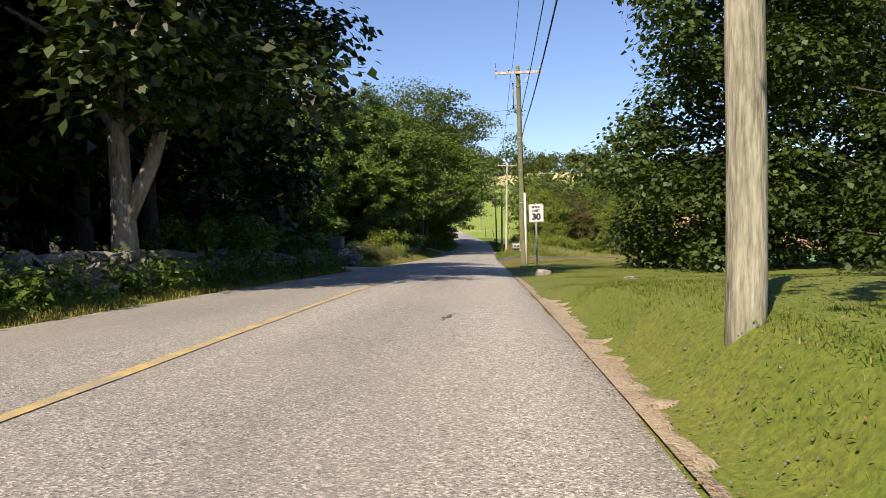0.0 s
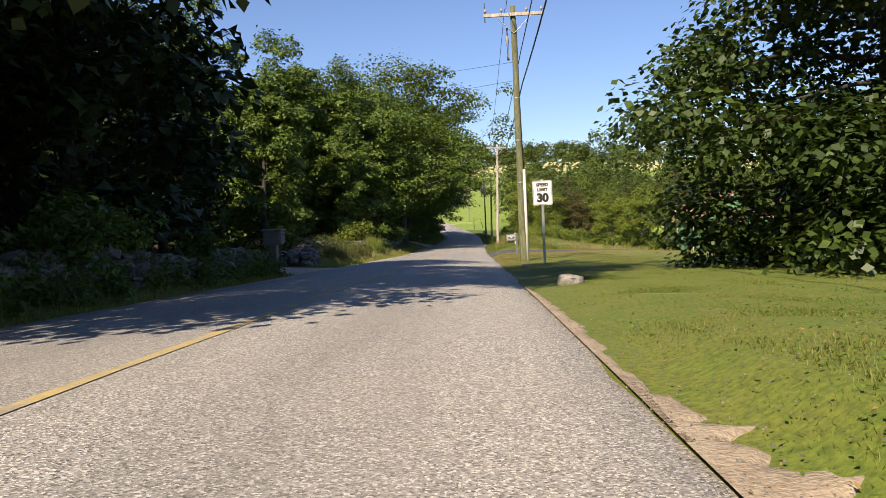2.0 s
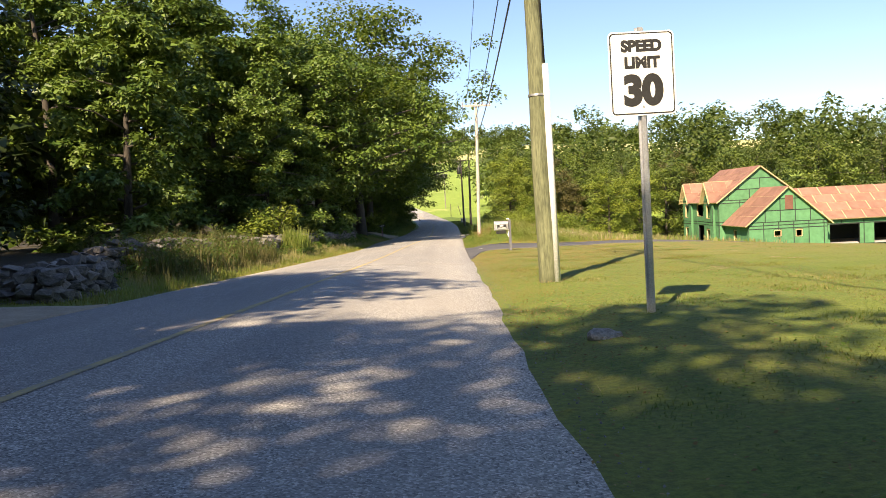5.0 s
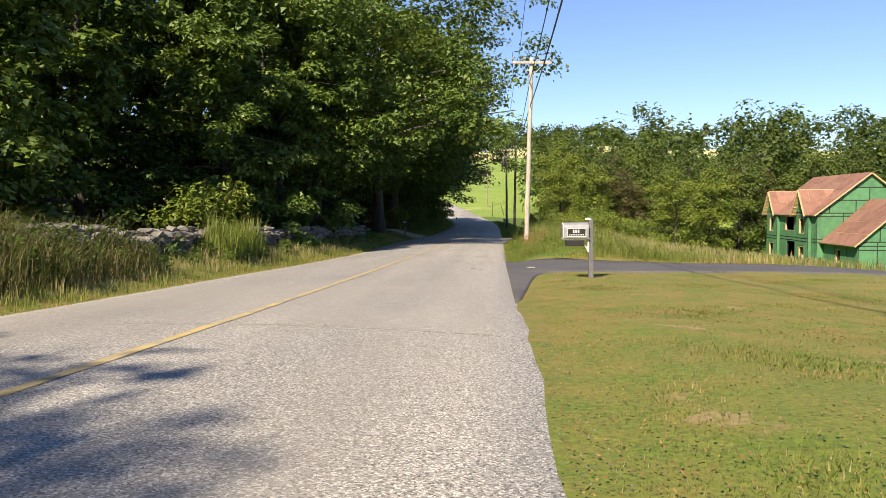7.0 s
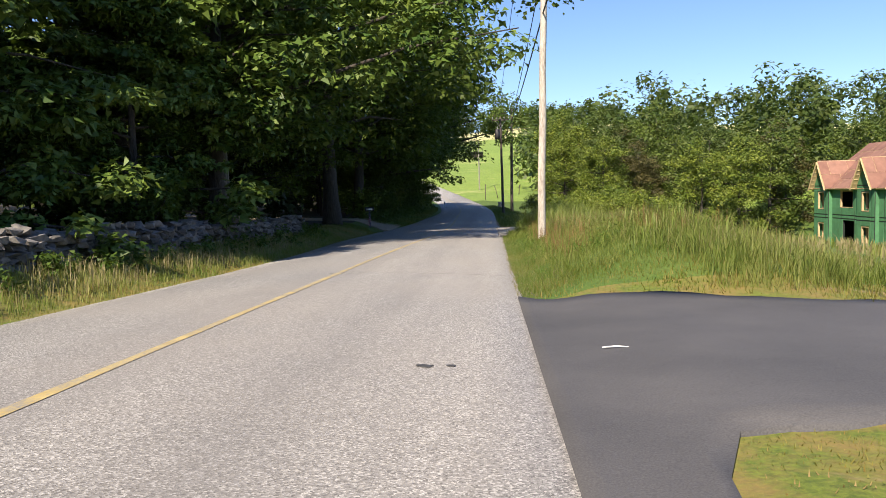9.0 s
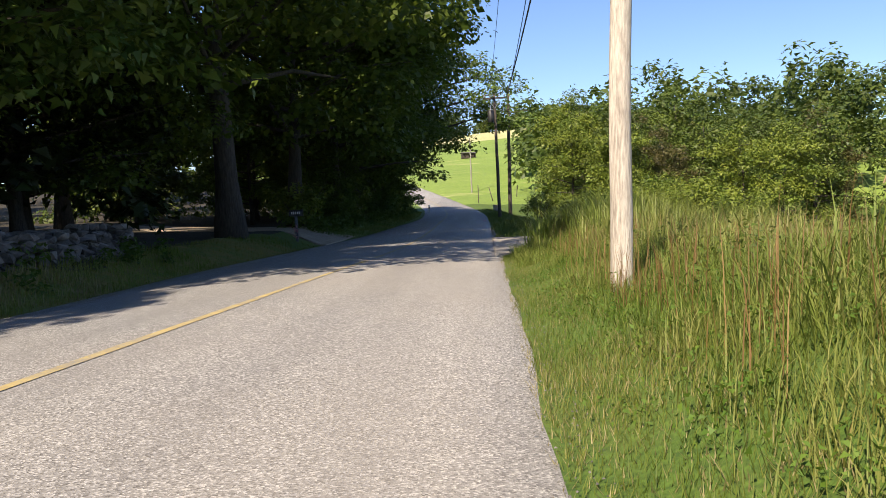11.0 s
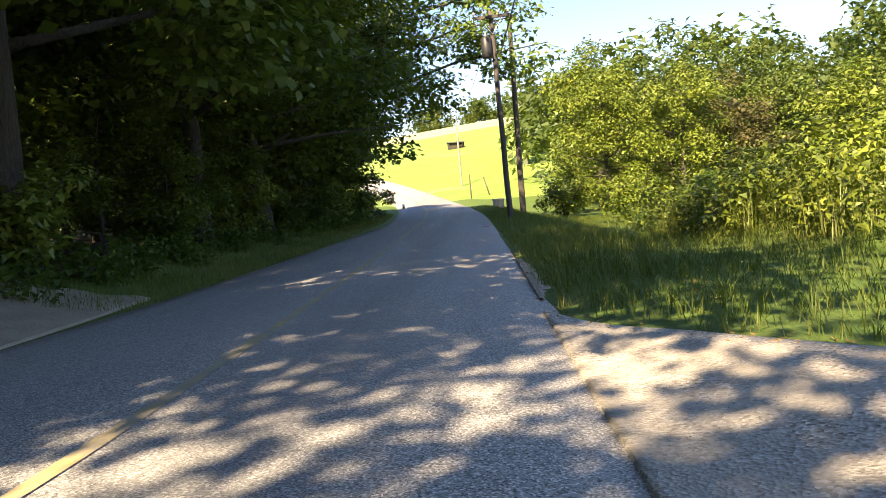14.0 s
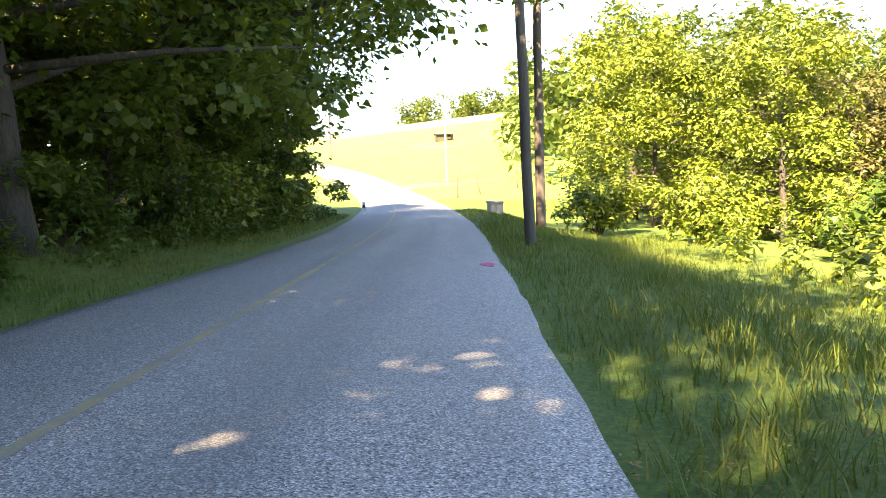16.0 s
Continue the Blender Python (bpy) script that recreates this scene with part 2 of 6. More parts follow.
M_rust = leafy("bronze_leaf", [(0.0, (0.06, 0.06, 0.02)), (0.6, (0.10, 0.09, 0.03)), (1.0, (0.15, 0.12, 0.045))], 0.3)
M_blade = leafy("grass_blade", [(0.0, (0.075, 0.14, 0.012)), (0.5, (0.16, 0.185, 0.02)), (0.8, (0.27, 0.20, 0.05)), (1.0, (0.40, 0.26, 0.09))], 0.3, 0.6)
M_tall = leafy("tall_grass_blade", [(0.0, (0.10, 0.175, 0.018)), (0.6, (0.22, 0.28, 0.045)), (1.0, (0.40, 0.37, 0.13))], 0.48, 0.6)
M_green = leafy("fresh_lawn_blade", [(0.0, (0.05, 0.115, 0.010)), (0.6, (0.115, 0.19, 0.018)), (0.9, (0.17, 0.21, 0.028)), (1.0, (0.30, 0.24, 0.08))], 0.3, 0.6)
M_rust_stalk = leafy("rusty_seed_stalk", [(0.0, (0.14, 0.07, 0.03)), (0.6, (0.24, 0.13, 0.05)), (1.0, (0.34, 0.22, 0.09))], 0.25, 0.7)
M_clover = leafy("clover_leaf", [(0.0, (0.04, 0.10, 0.010)), (0.6, (0.085, 0.17, 0.016)), (1.0, (0.15, 0.23, 0.03))], 0.25, 0.6)
M_dry = leafy("dry_grass_blade", [(0.0, (0.16, 0.15, 0.05)), (0.6, (0.30, 0.25, 0.11)), (1.0, (0.45, 0.37, 0.20))], 0.35, 0.7)
M_straw = leafy("parched_lawn_blade", [(0.0, (0.16, 0.10, 0.030)), (0.6, (0.28, 0.18, 0.065)), (1.0, (0.42, 0.30, 0.13))], 0.25, 0.7)
M_weed = leafy("roadside_weed", [(0.0, (0.03, 0.07, 0.01)), (0.6, (0.06, 0.12, 0.016)), (1.0, (0.12, 0.18, 0.03))], 0.35)
M_metal = plain("galvanised_steel", (0.42, 0.43, 0.44), (0.60, 0.61, 0.62), 8, 0.45, 0.8, bumps=0.1, dist=0.002)
M_black = plain("black_cable", (0.012, 0.012, 0.013), (0.03, 0.03, 0.03), 8, 0.6, bumps=0.1)
M_conduit = plain("white_conduit", (0.55, 0.55, 0.54), (0.74, 0.74, 0.73), 5, 0.5, bumps=0.1, dist=0.003)
M_signface = plain("white_sign_sheet", (0.72, 0.72, 0.70), (0.84, 0.84, 0.82), 3, 0.45, bumps=0.05, dist=0.001)
M_ink = plain("black_ink", (0.012, 0.012, 0.012), (0.025, 0.025, 0.025), 5, 0.5, bumps=0.05, dist=0.001)
M_can = plain("dark_grey_enamel", (0.016, 0.016, 0.017), (0.035, 0.035, 0.036), 6, 0.5, bumps=0.1, dist=0.002)
M_porcelain = plain("grey_porcelain", (0.20, 0.20, 0.20), (0.38, 0.38, 0.38), 8, 0.3, bumps=0.05, dist=0.002)


# ---- helpers for meshes ----
def box(bm, cx, cy, cz, sx, sy, sz, m=None, bevel=0.0):
    r = bmesh.ops.create_cube(bm, size=1.0, matrix=(m or Matrix.Identity(4)) @ Matrix.Translation((cx, cy, cz)) @ Matrix.Diagonal((sx, sy, sz, 1)))
    if bevel:
        edges = list({e for v in r["verts"] for e in v.link_edges})
        bmesh.ops.bevel(bm, geom=edges, offset=bevel, segments=2, affect='EDGES', profile=0.5)
    return r["verts"]


def tube(bm, points, radii, sides=10, rough=0.0):
    """A tapering tube through the points."""
    rings = []
    for i, (p, r) in enumerate(zip(points, radii)):
        p = Vector(p)
        a, b = Vector(points[max(i - 1, 0)]), Vector(points[min(i + 1, len(points) - 1)])
        q = Vector((0, 0, 1)).rotation_difference((b - a).normalized())
        ring = []
        for k in range(sides):
            w = 2 * math.pi * k / sides
            rr = r * (1 + rough * noise.noise(Vector((p.x + 3 * math.cos(w), p.y + 3 * math.sin(w), p.z * 0.7))))
            ring.append(bm.verts.new(p + q @ Vector((rr * math.cos(w), rr * math.sin(w), 0))))
        rings.append(ring)
    for a, b in zip(rings, rings[1:]):
        for k in range(sides):
            bm.faces.new((a[k], a[(k + 1) % sides], b[(k + 1) % sides], b[k]))
    bm.faces.new(rings[0][::-1])
    bm.faces.new(rings[-1])


def mesh_from(bm, name, mat, smooth=True):
    me = bpy.data.meshes.new(name)
    bm.normal_update()
    bm.to_mesh(me)
    bm.free()
    me.materials.append(mat)
    if smooth:
        me.shade_smooth()
    return me


def part(name, bm, mat, parent=None, label="", smooth=False, m=None):
    ob = new(name, mesh_from(bm, name, mat, smooth))
    if parent is not None:
        ob.parent = parent
    if m is not None:
        ob.matrix_basis = m
    return tagged(ob, label)


def sheet(name, verts, faces, mat, smooth=True):
    """A mesh from arrays, all faces with the same number of corners."""
    me = bpy.data.meshes.new(name)
    verts, faces = np.asarray(verts, dtype=np.float32), np.asarray(faces, dtype=np.int32)
    k = faces.shape[1]
    me.vertices.add(len(verts))
    me.vertices.foreach_set("co", verts.ravel())
    me.loops.add(faces.size)
    me.loops.foreach_set("vertex_index", faces.ravel())
    me.polygons.add(len(faces))
    me.polygons.foreach_set("loop_start", np.arange(0, faces.size, k, dtype=np.int32))
    me.update(calc_edges=True)
    me.validate()
    me.materials.append(mat)
    if smooth:
        me.shade_smooth()
    return me


def thing(name, m, label, category, group="", kind=""):
    e = new(name)
    e.empty_display_size = 0.2
    e.matrix_basis = m
    return tagged(e, label, category, group, kind)


# ---- the lie of the land ----
ROAD_Y = (-80, -40, -10, 0, 10, 20, 30, 40, 55, 73, 90, 100, 109, 125, 140, 160, 180, 200, 225, 260)
ROAD_Z = (1.78, 0.83, 0.04, -0.17, -0.37, -0.64, -0.96, -1.29, -1.77, -2.28, -2.60, -2.69, -2.70, -2.68, -2.57, -2.12, -1.02, 0.68, 2.28, 3.38)


def smooth(a, b, v):
    t = np.clip((np.asarray(v, dtype=float) - a) / (b - a), 0, 1)
    return t * t * (3 - 2 * t)


def spline(xs, zs):
    """A smooth curve through the knots (cubic, with slopes from the neighbours)."""
    xs, zs = np.array(xs, float), np.array(zs, float)
    d = np.gradient(zs, xs)

    def f(x):
        x = np.clip(np.asarray(x, float), xs[0], xs[-1])
        i = np.clip(np.searchsorted(xs, x) - 1, 0, len(xs) - 2)
        h = xs[i + 1] - xs[i]
        t = (x - xs[i]) / h
        return ((2 * t**3 - 3 * t**2 + 1) * zs[i] + (t**3 - 2 * t**2 + t) * h * d[i] + (-2 * t**3 + 3 * t**2) * zs[i + 1] + (t**3 - t**2) * h * d[i + 1])
    return f


road_z = spline(ROAD_Y, ROAD_Z)
bend = spline((-80, 0, 60, 115, 140, 160, 180, 200, 225, 260), (0, 0, 0, 0, -0.5, -2.2, -6.0, -13, -26, -48))   # the road swings left at the bottom


edge_l = spline((-80, 0, 60, 70, 80, 88, 97, 106, 118, 126, 150, 260), (-5.9, -5.9, -5.95, -5.88, -6.05, -6.5, -6.15, -5.5, -5.2, -4.9, -4.9, -4.9))   # the left edge wanders
line_u = spline((-80, 0, 50, 86, 91, 106, 116, 260), (-2.55, -2.55, -2.66, -2.68, -2.45, -2.42, -2.55, -2.5))


def ground(x, y):
    x, y = np.asarray(x, float), np.asarray(y, float)
    u = x - bend(y)
    z = road_z(y)
    ue = u - (edge_l(y) + 5.4)
    left = 0.10 * smooth(-5.5, -6.2, ue) + 0.45 * smooth(-6.2, -8.5, u) + 0.5 * smooth(-9, -25, u)
    left = left * (1 - 0.8 * smooth(34, 38, y) * (1 - smooth(43, 46, y)))
    right = 0.08 * smooth(0.6, 1.8, u) + 0.43 * smooth(0.7, 1.3, u) * (1 - smooth(9, 20, y))
    right = right - 3.7 * smooth(7, 29, u) * smooth(25, 100, y) * (1 - smooth(150, 185, y))
    mound = 0.80 * np.exp(-((u - 3.1) / 1.7) ** 2) * smooth(64, 70, y) * (1 - 0.45 * smooth(73, 80, y)) * (1 - smooth(86, 92, y)) * smooth(0.55, 1.4, u)
    mound = mound + 1.5 * np.exp(-((u - 8.0) / 3.4) ** 2 - ((y - 107.5) / 6.0) ** 2)
    ditch = -0.8 * smooth(1.2, 5.5, u) * smooth(98, 110, y) * (1 - smooth(150, 175, y))
    far = smooth(165, 420, y) * 21.5 * smooth(-140, 60, x + (y - 165) * 0.35)
    z = z + np.where(u < -2.4, left, right + mound + ditch) + far * (1 + 0.10 * np.sin(x / 47.0 + 0.6) + 0.05 * np.sin(x / 19.0)) + 0.012 * np.clip(y - 400, 0, 900)
    z = z + 6.0 * smooth(40, 260, np.abs(u)) * (1 - smooth(150, 260, y)) * np.where(u < 0, 1, 0.6)
    return z


def gz(x, y):
    return float(ground(x, y))


def grid(xs, ys, zfun):
    X, Y = np.meshgrid(xs, ys)
    v = np.stack([X.ravel(), Y.ravel(), zfun(X, Y).ravel()], 1)
    nx, ny = len(xs), len(ys)
    i = (np.arange(ny - 1)[:, None] * nx + np.arange(nx - 1)[None, :]).ravel()
    return v, np.stack([i, i + 1, i + nx + 1, i + nx], 1)


def under_road(X, Y):
    z = ground(X, Y)
    u = X - bend(Y)
    return z - 0.06 * smooth(0.05, 0.35, u - edge_l(Y)) * (1 - smooth(EDGE_R - 0.35, EDGE_R - 0.05, u)) + 0.03 * np.sin(X * 2.1 + np.sin(Y * 1.3)) * np.sin(Y * 1.7 + X) * smooth(0.1, 1.0, np.maximum(edge_l(Y) - u, u - EDGE_R))


xs = np.unique(np.concatenate([np.arange(-16, 16, 0.35), np.arange(-6.8, -4.6, 0.12), np.arange(0.0, 1.2, 0.1), np.arange(-60, -16, 2.0), np.arange(16, 70, 1.5), np.linspace(-1800, -60, 30), np.linspace(70, 1800, 30)]))
ys = np.unique(np.concatenate([np.arange(-40, 0, 2.0), np.arange(0, 130, 0.65), np.arange(130, 150, 1.3), np.arange(150, 300, 3.0), np.linspace(-900, -40, 16), np.linspace(300, 2500, 40)]))
v, f = grid(xs, ys, under_road)
ground_ob = tagged(new("ground", sheet("ground", v, f, M_lawn)), "mown grass verge, woodland floor and hay field", "ground", kind="structure")
me = ground_ob.data
me.materials.append(M_forest)
me.materials.append(M_field)
me.materials.append(M_hay)
me.materials.append(M_bank_ground)
cx = v[f].mean(1)
uu = cx[:, 0] - bend(cx[:, 1])
wob = 1.2 * np.sin(cx[:, 1] * 0.31) + 0.7 * np.sin(cx[:, 1] * 0.83)
ids = np.zeros(len(f), np.int32)
ids[(cx[:, 1] > 66 + 0.5 * wob) & (uu > -1)] = 4
ids[(cx[:, 1] > 98 + 0.5 * wob) & (uu <= -1)] = 4
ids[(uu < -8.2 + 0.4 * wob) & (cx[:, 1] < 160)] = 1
ids[(cx[:, 1] > 165)] = 2
ids[(cx[:, 1] > 318 + 9 * np.sin(cx[:, 0] / 23.0))] = 3
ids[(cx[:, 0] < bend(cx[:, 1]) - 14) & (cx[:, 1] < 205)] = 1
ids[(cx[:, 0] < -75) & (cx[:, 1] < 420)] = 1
me.polygons.foreach_set("material_index", ids)


def strip(name, u0, u1, y0, y1, mat, lift, label, wave=0.0, crown=0.0, step=0.7, nu=9, rim=0.09):
    ys = np.arange(y0, y1 + step, step)
    us = np.concatenate([[-0.012], np.linspace(0, 1, nu - 2), [1.012]])
    U, Y = np.meshgrid(us, ys)
    rag = wave * (np.sin(Y * 1.9) * 0.5 + np.sin(Y * 4.3 + 1) * 0.3 + np.sin(Y * 0.63 + 2) * 0.6)
    a, b = (u0(Y) if callable(u0) else u0) - 0.6 * rag, (u1(Y) if callable(u1) else u1) + rag
    X = a + (b - a) * U
    Z = road_z(Y) + 0.0 * X + crown * np.maximum(0, 1 - (2 * U - 1) ** 2) + lift
    far = smooth(165, 420, Y) * 21.5 * smooth(-140, 60, X + bend(Y) + (Y - 165) * 0.35)
    # the two rims are turned down into the soil
    Z[:, 0] -= rim
    Z[:, -1] -= rim
    v = np.stack([(X + bend(Y)).ravel(), Y.ravel(), (Z + far).ravel()], 1)
    nx, ny = nu, len(ys)
    i = (np.arange(ny - 1)[:, None] * nx + np.arange(nx - 1)[None, :]).ravel()
    return tagged(new(name, sheet(name, v, np.stack([i, i + 1, i + nx + 1, i + nx], 1), mat)), label, name, kind="structure")


strip("road", edge_l, EDGE_R, -60, 255, M_road, 0.0, "weathered grey chip-sealed country road", 0.04, CROWN, nu=15)
strip("centre_line", lambda y: line_u(y) - 0.052, lambda y: line_u(y) + 0.052, -60, 88.3, M_yellow, CROWN + 0.005, "worn single yellow painted centre line", 0.012, 0.0, nu=5, rim=0.0)
strip("centre_line", lambda y: line_u(y) - 0.055, lambda y: line_u(y) + 0.055, 89.05, 250, M_yellow_old, CROWN + 0.005, "nearly worn away yellow centre line", 0.012, 0.0, nu=5, rim=0.0)


def apron(name, x0, x1, near, far, mat, label, lift=0.03, skew=0.0, flare=3.0, length=1.6, taper=0.0, power=1.0, far_flare=0.6, far_length=1.6):
    """A drive laid on the ground from the road's edge at x0 out to x1, its mouth flaring towards the road."""
    verts, rows, cols = [], 70, 18
    for i in range(rows):
        x = x0 + (x1 - x0) * (i / (rows - 1)) ** 1.6
        d = abs(x - x0)
        open_ = math.exp(-(d / length) ** power)
        y0, y1 = near + skew * d - flare * open_, far + skew * d + far_flare * math.exp(-(d / far_length) ** power) - taper * (1 - math.exp(-d / 4))
        for k in range(cols):
            y = y0 + (y1 - y0) * min(max((k - 1) / (cols - 3), -0.004), 1.004) + (0.07 * math.sin(x * 2.3 + k) + 0.05 * math.sin(x * 6.1) if k in (0, 1, cols - 2, cols - 1) else 0)
            verts.append((x, y, gz(x, y) + (lift if 0 < k < cols - 1 and i else -0.12)))
    i = (np.arange(rows - 1)[:, None] * cols + np.arange(cols - 1)[None, :]).ravel()
    q = np.stack([i, i + 1, i + cols + 1, i + cols], 1)
    if x1 > x0:
        q = q[:, ::-1]
    return tagged(new(name, sheet(name, verts, q, mat)), label, "driveway", kind="structure")


# ---- trees ----
def leaf_mesh(name, centres, radii, counts, size, mat, seed, droop=0.35, fine=False):
    """Leaves on the outside of many uneven clumps: small folded blades, each turned its own way."""
    rng = np.random.default_rng(seed)
    P, N = [], []
    for c, r, k in zip(centres, radii, counts):
        d = rng.normal(size=(k, 3))
        d /= np.linalg.norm(d, axis=1)[:, None]
        rad = rng.uniform(0.15, 1.0, k) ** 0.45 * (1 + 0.14 * rng.normal(size=k))
        q = d * rad[:, None] * np.array(r)
        # the rim of a clump hangs, so that it makes a spray with a dark underside
        q[:, 2] -= 0.30 * r[0] * (np.hypot(q[:, 0], q[:, 1]) / r[0]) ** 2
        P.append(np.array(c) + q)
        N.append(d * 0.6 + rng.normal(size=(k, 3)) * 0.42 + np.array((0, 0, 0.8)))
    P, N = np.concatenate(P), np.concatenate(N)
    N /= np.linalg.norm(N, axis=1)[:, None]
    n = len(P)
    t = rng.normal(size=(n, 3))
    t[:, 2] -= droop
    t -= N * (t * N).sum(1)[:, None]
    t /= np.linalg.norm(t, axis=1)[:, None]
    b = np.cross(N, t)
    s = size * rng.uniform(0.6, 1.35, n)[:, None]
    if fine:
        V = np.stack([P, P + t * s * 0.45 + b * s * 0.40 + N * s * 0.08, P + t * s, P + t * s * 0.45 - b * s * 0.40 + N * s * 0.08], 1).reshape(-1, 3)
        return sheet(name, V, np.arange(4 * n, dtype=np.int32).reshape(-1, 4), mat, False)
    w = rng.uniform(0.3, 0.6, n)[:, None]
    V = np.stack([P, P + t * s + b * s * (w - 0.3), P + t * s * 0.5 - b * s * w + N * s * 0.1], 1).reshape(-1, 3)
    return sheet(name, V, np.arange(3 * n, dtype=np.int32).reshape(-1, 3), mat, False)


def tree_kind(seed, height, spread, low, leaves, size, mat, bark, trunk_r, lean=0.0, fork=0, bare=0.25, skirt=0.0, fine=False, limbs=1.0, expo=0.9, sprays=7, puff=1.0, reach_out=0.0):
    """A tree at the origin: tapered trunk with limbs, and a crown of leaf clumps with gaps. low: where the crown begins."""
    rng = random.Random(seed)
    bm = bmesh.new()
    top = height * 0.82
    bendx, bendy = rng.uniform(-1, 1) * 0.6 + lean, rng.uniform(-1, 1) * 0.6
    def axis(t):
        return Vector((bendx * t * t + 0.12 * math.sin(4 * t + seed), bendy * t * t + 0.12 * math.cos(5 * t + seed), top * t))
    pts = [axis(i / 9) for i in range(10)]
    rad = [trunk_r * (1.45 if i == 0 else 1.0) * (1 - 0.88 * (i / 9)) for i in range(10)]
    pts[0].z -= 0.25
    tube(bm, pts, rad, 10, 0.25)
    centres, radii = [], []
    n = int((18 + spread * 2.2) * limbs)
    for i in range(n):
        t0 = bare + (0.97 - bare) * (i / n) ** expo
        t0 = max(t0, low / top)
        a = i * 2.4 + rng.uniform(-0.5, 0.5)
        h = (t0 * top - low) / max(height - low, 0.1)
        full = 0.45 + 0.6 * math.sin(math.pi * min(1, 0.22 + 0.72 * h))
        full = full + (max(0.0, 1.0 - 0.55 * h) - full) * skirt
        reach = spread * full * rng.uniform(0.7, 1.08)
        p0 = axis(min(t0, 0.98))
        tip = p0 + Vector((math.cos(a) * reach, math.sin(a) * reach, reach * (rng.uniform(0.05, 0.45) - skirt * 0.5 * (1 - h))))
        mid = p0.lerp(tip, 0.5) + Vector((rng.uniform(-0.3, 0.3), rng.uniform(-0.3, 0.3), 0.25 * reach * rng.uniform(0.0, 0.6)))
        r0 = max(0.03, trunk_r * 0.42 * (1 - 0.7 * t0))
        tube(bm, [p0, p0.lerp(mid, 0.5), mid, tip], [r0, r0 * 0.8, r0 * 0.55, r0 * 0.15], 6, 0.2)
        for k in range(sprays):
            s = rng.uniform(0.42, 1.08)
            c = p0.lerp(mid, s * 2) if s < 0.5 else mid.lerp(tip, (s - 0.5) * 2)
            c = c + Vector((rng.uniform(-1, 1), rng.uniform(-1, 1), rng.uniform(-0.9, 0.6))) * spread * 0.17
            r = puff * spread * rng.choice((0.09, 0.12, 0.15, 0.19, 0.24))
            centres.append(tuple(c))
            radii.append((r, r, r * min(0.8, puff * rng.uniform(0.3, 0.55))))
    for k in range(7):
        r = spread * rng.uniform(0.2, 0.33)
        c = axis(0.98) + Vector((rng.uniform(-1, 1) * spread * 0.3, rng.uniform(-1, 1) * spread * 0.3, rng.uniform(-0.1, 0.16) * height))
        centres.append(tuple(c)), radii.append((r, r, r * 0.75))
    if fork:
        q = [axis(0.08), axis(0.08) + Vector((fork * 0.5, 0.2, 1.2)), axis(0.08) + Vector((fork * 1.0, 0.3, 3.0)), axis(0.08) + Vector((fork * 2.1, 0.2, 5.2)), axis(0.08) + Vector((fork * 2.6, 0.2, 7.5))]
        tube(bm, q, [trunk_r * 0.75, trunk_r * 0.62, trunk_r * 0.5, trunk_r * 0.36, trunk_r * 0.15], 10, 0.25)
        for k in range(8):
            c = q[-1] + Vector((rng.uniform(-1, 1), rng.uniform(-1, 1), rng.uniform(-0.4, 0.8))) * spread * 0.4
            r = spread * rng.uniform(0.12, 0.24)
            centres.append(tuple(c)), radii.append((r, r, r * 0.55))
    if reach_out:
        # long boughs stretched out over the road
        for j, h in enumerate((0.34, 0.46, 0.58)):
            o = axis(h)
            q = [o, o + Vector((0.3 * reach_out, (j - 1) * 0.5, 0.9)), o + Vector((0.65 * reach_out, (j - 1) * 1.2, 1.9)), o + Vector((reach_out * (1 - 0.12 * j), (j - 1) * 1.7, 2.3))]
            tube(bm, q, [trunk_r * 0.34, trunk_r * 0.26, trunk_r * 0.15, 0.02], 7, 0.2)
            for k in range(22):
                w = rng.uniform(0.25, 1.08) * 2.999
                i = min(2, int(w))
                c = q[i].lerp(q[i + 1], w - i) + Vector((rng.uniform(-1, 1), rng.uniform(-1, 1), rng.uniform(-0.7, 0.7))) * 1.5
                r = rng.uniform(0.5, 1.15)
                centres.append(tuple(c)), radii.append((r, r, r * rng.uniform(0.35, 0.6)))
    vol = np.array([r[0] * r[0] for r in radii])
    counts = np.maximum(12, (leaves * vol / vol.sum())).astype(int)
    return mesh_from(bm, "trunk", bark), leaf_mesh("crown", centres, radii, counts, size, mat, seed, fine=fine)


def tree(kind, x, y, turn, scale, label, group="", category="tree", sink=0.0):
    e = thing("tree", pose(x, y, gz(x, y) - sink, 0, 0, turn) @ Matrix.Scale(scale, 4), label, category, group)
    for name, me in zip(("trunk", "crown"), kind):
        new(name, me).parent = e
    return e


def bush_kind(seed, height, spread, leaves, size, mat):
    rng = random.Random(seed)
    bm = bmesh.new()
    centres, radii = [], []
    for i in range(9):
        a = i * 2.4
        tip = Vector((math.cos(a) * spread * rng.uniform(0.3, 0.8), math.sin(a) * spread * rng.uniform(0.3, 0.8), height * rng.uniform(0.45, 0.9)))
        tube(bm, [(0, 0, -0.1), tip * 0.5 + Vector((0, 0, 0.1)), tip], [0.035, 0.025, 0.008], 5)
        for k in range(4):
            c = tip * rng.uniform(0.35, 1.05) + Vector((rng.uniform(-1, 1), rng.uniform(-1, 1), rng.uniform(-0.6, 0.4))) * spread * 0.25
            r = spread * rng.uniform(0.2, 0.36)
            centres.append(tuple(c)), radii.append((r, r, r * 0.7))
    counts = [leaves // len(centres)] * len(centres)
    return mesh_from(bm, "branch", M_bark), leaf_mesh("foliage", centres, radii, counts, size, mat, seed)


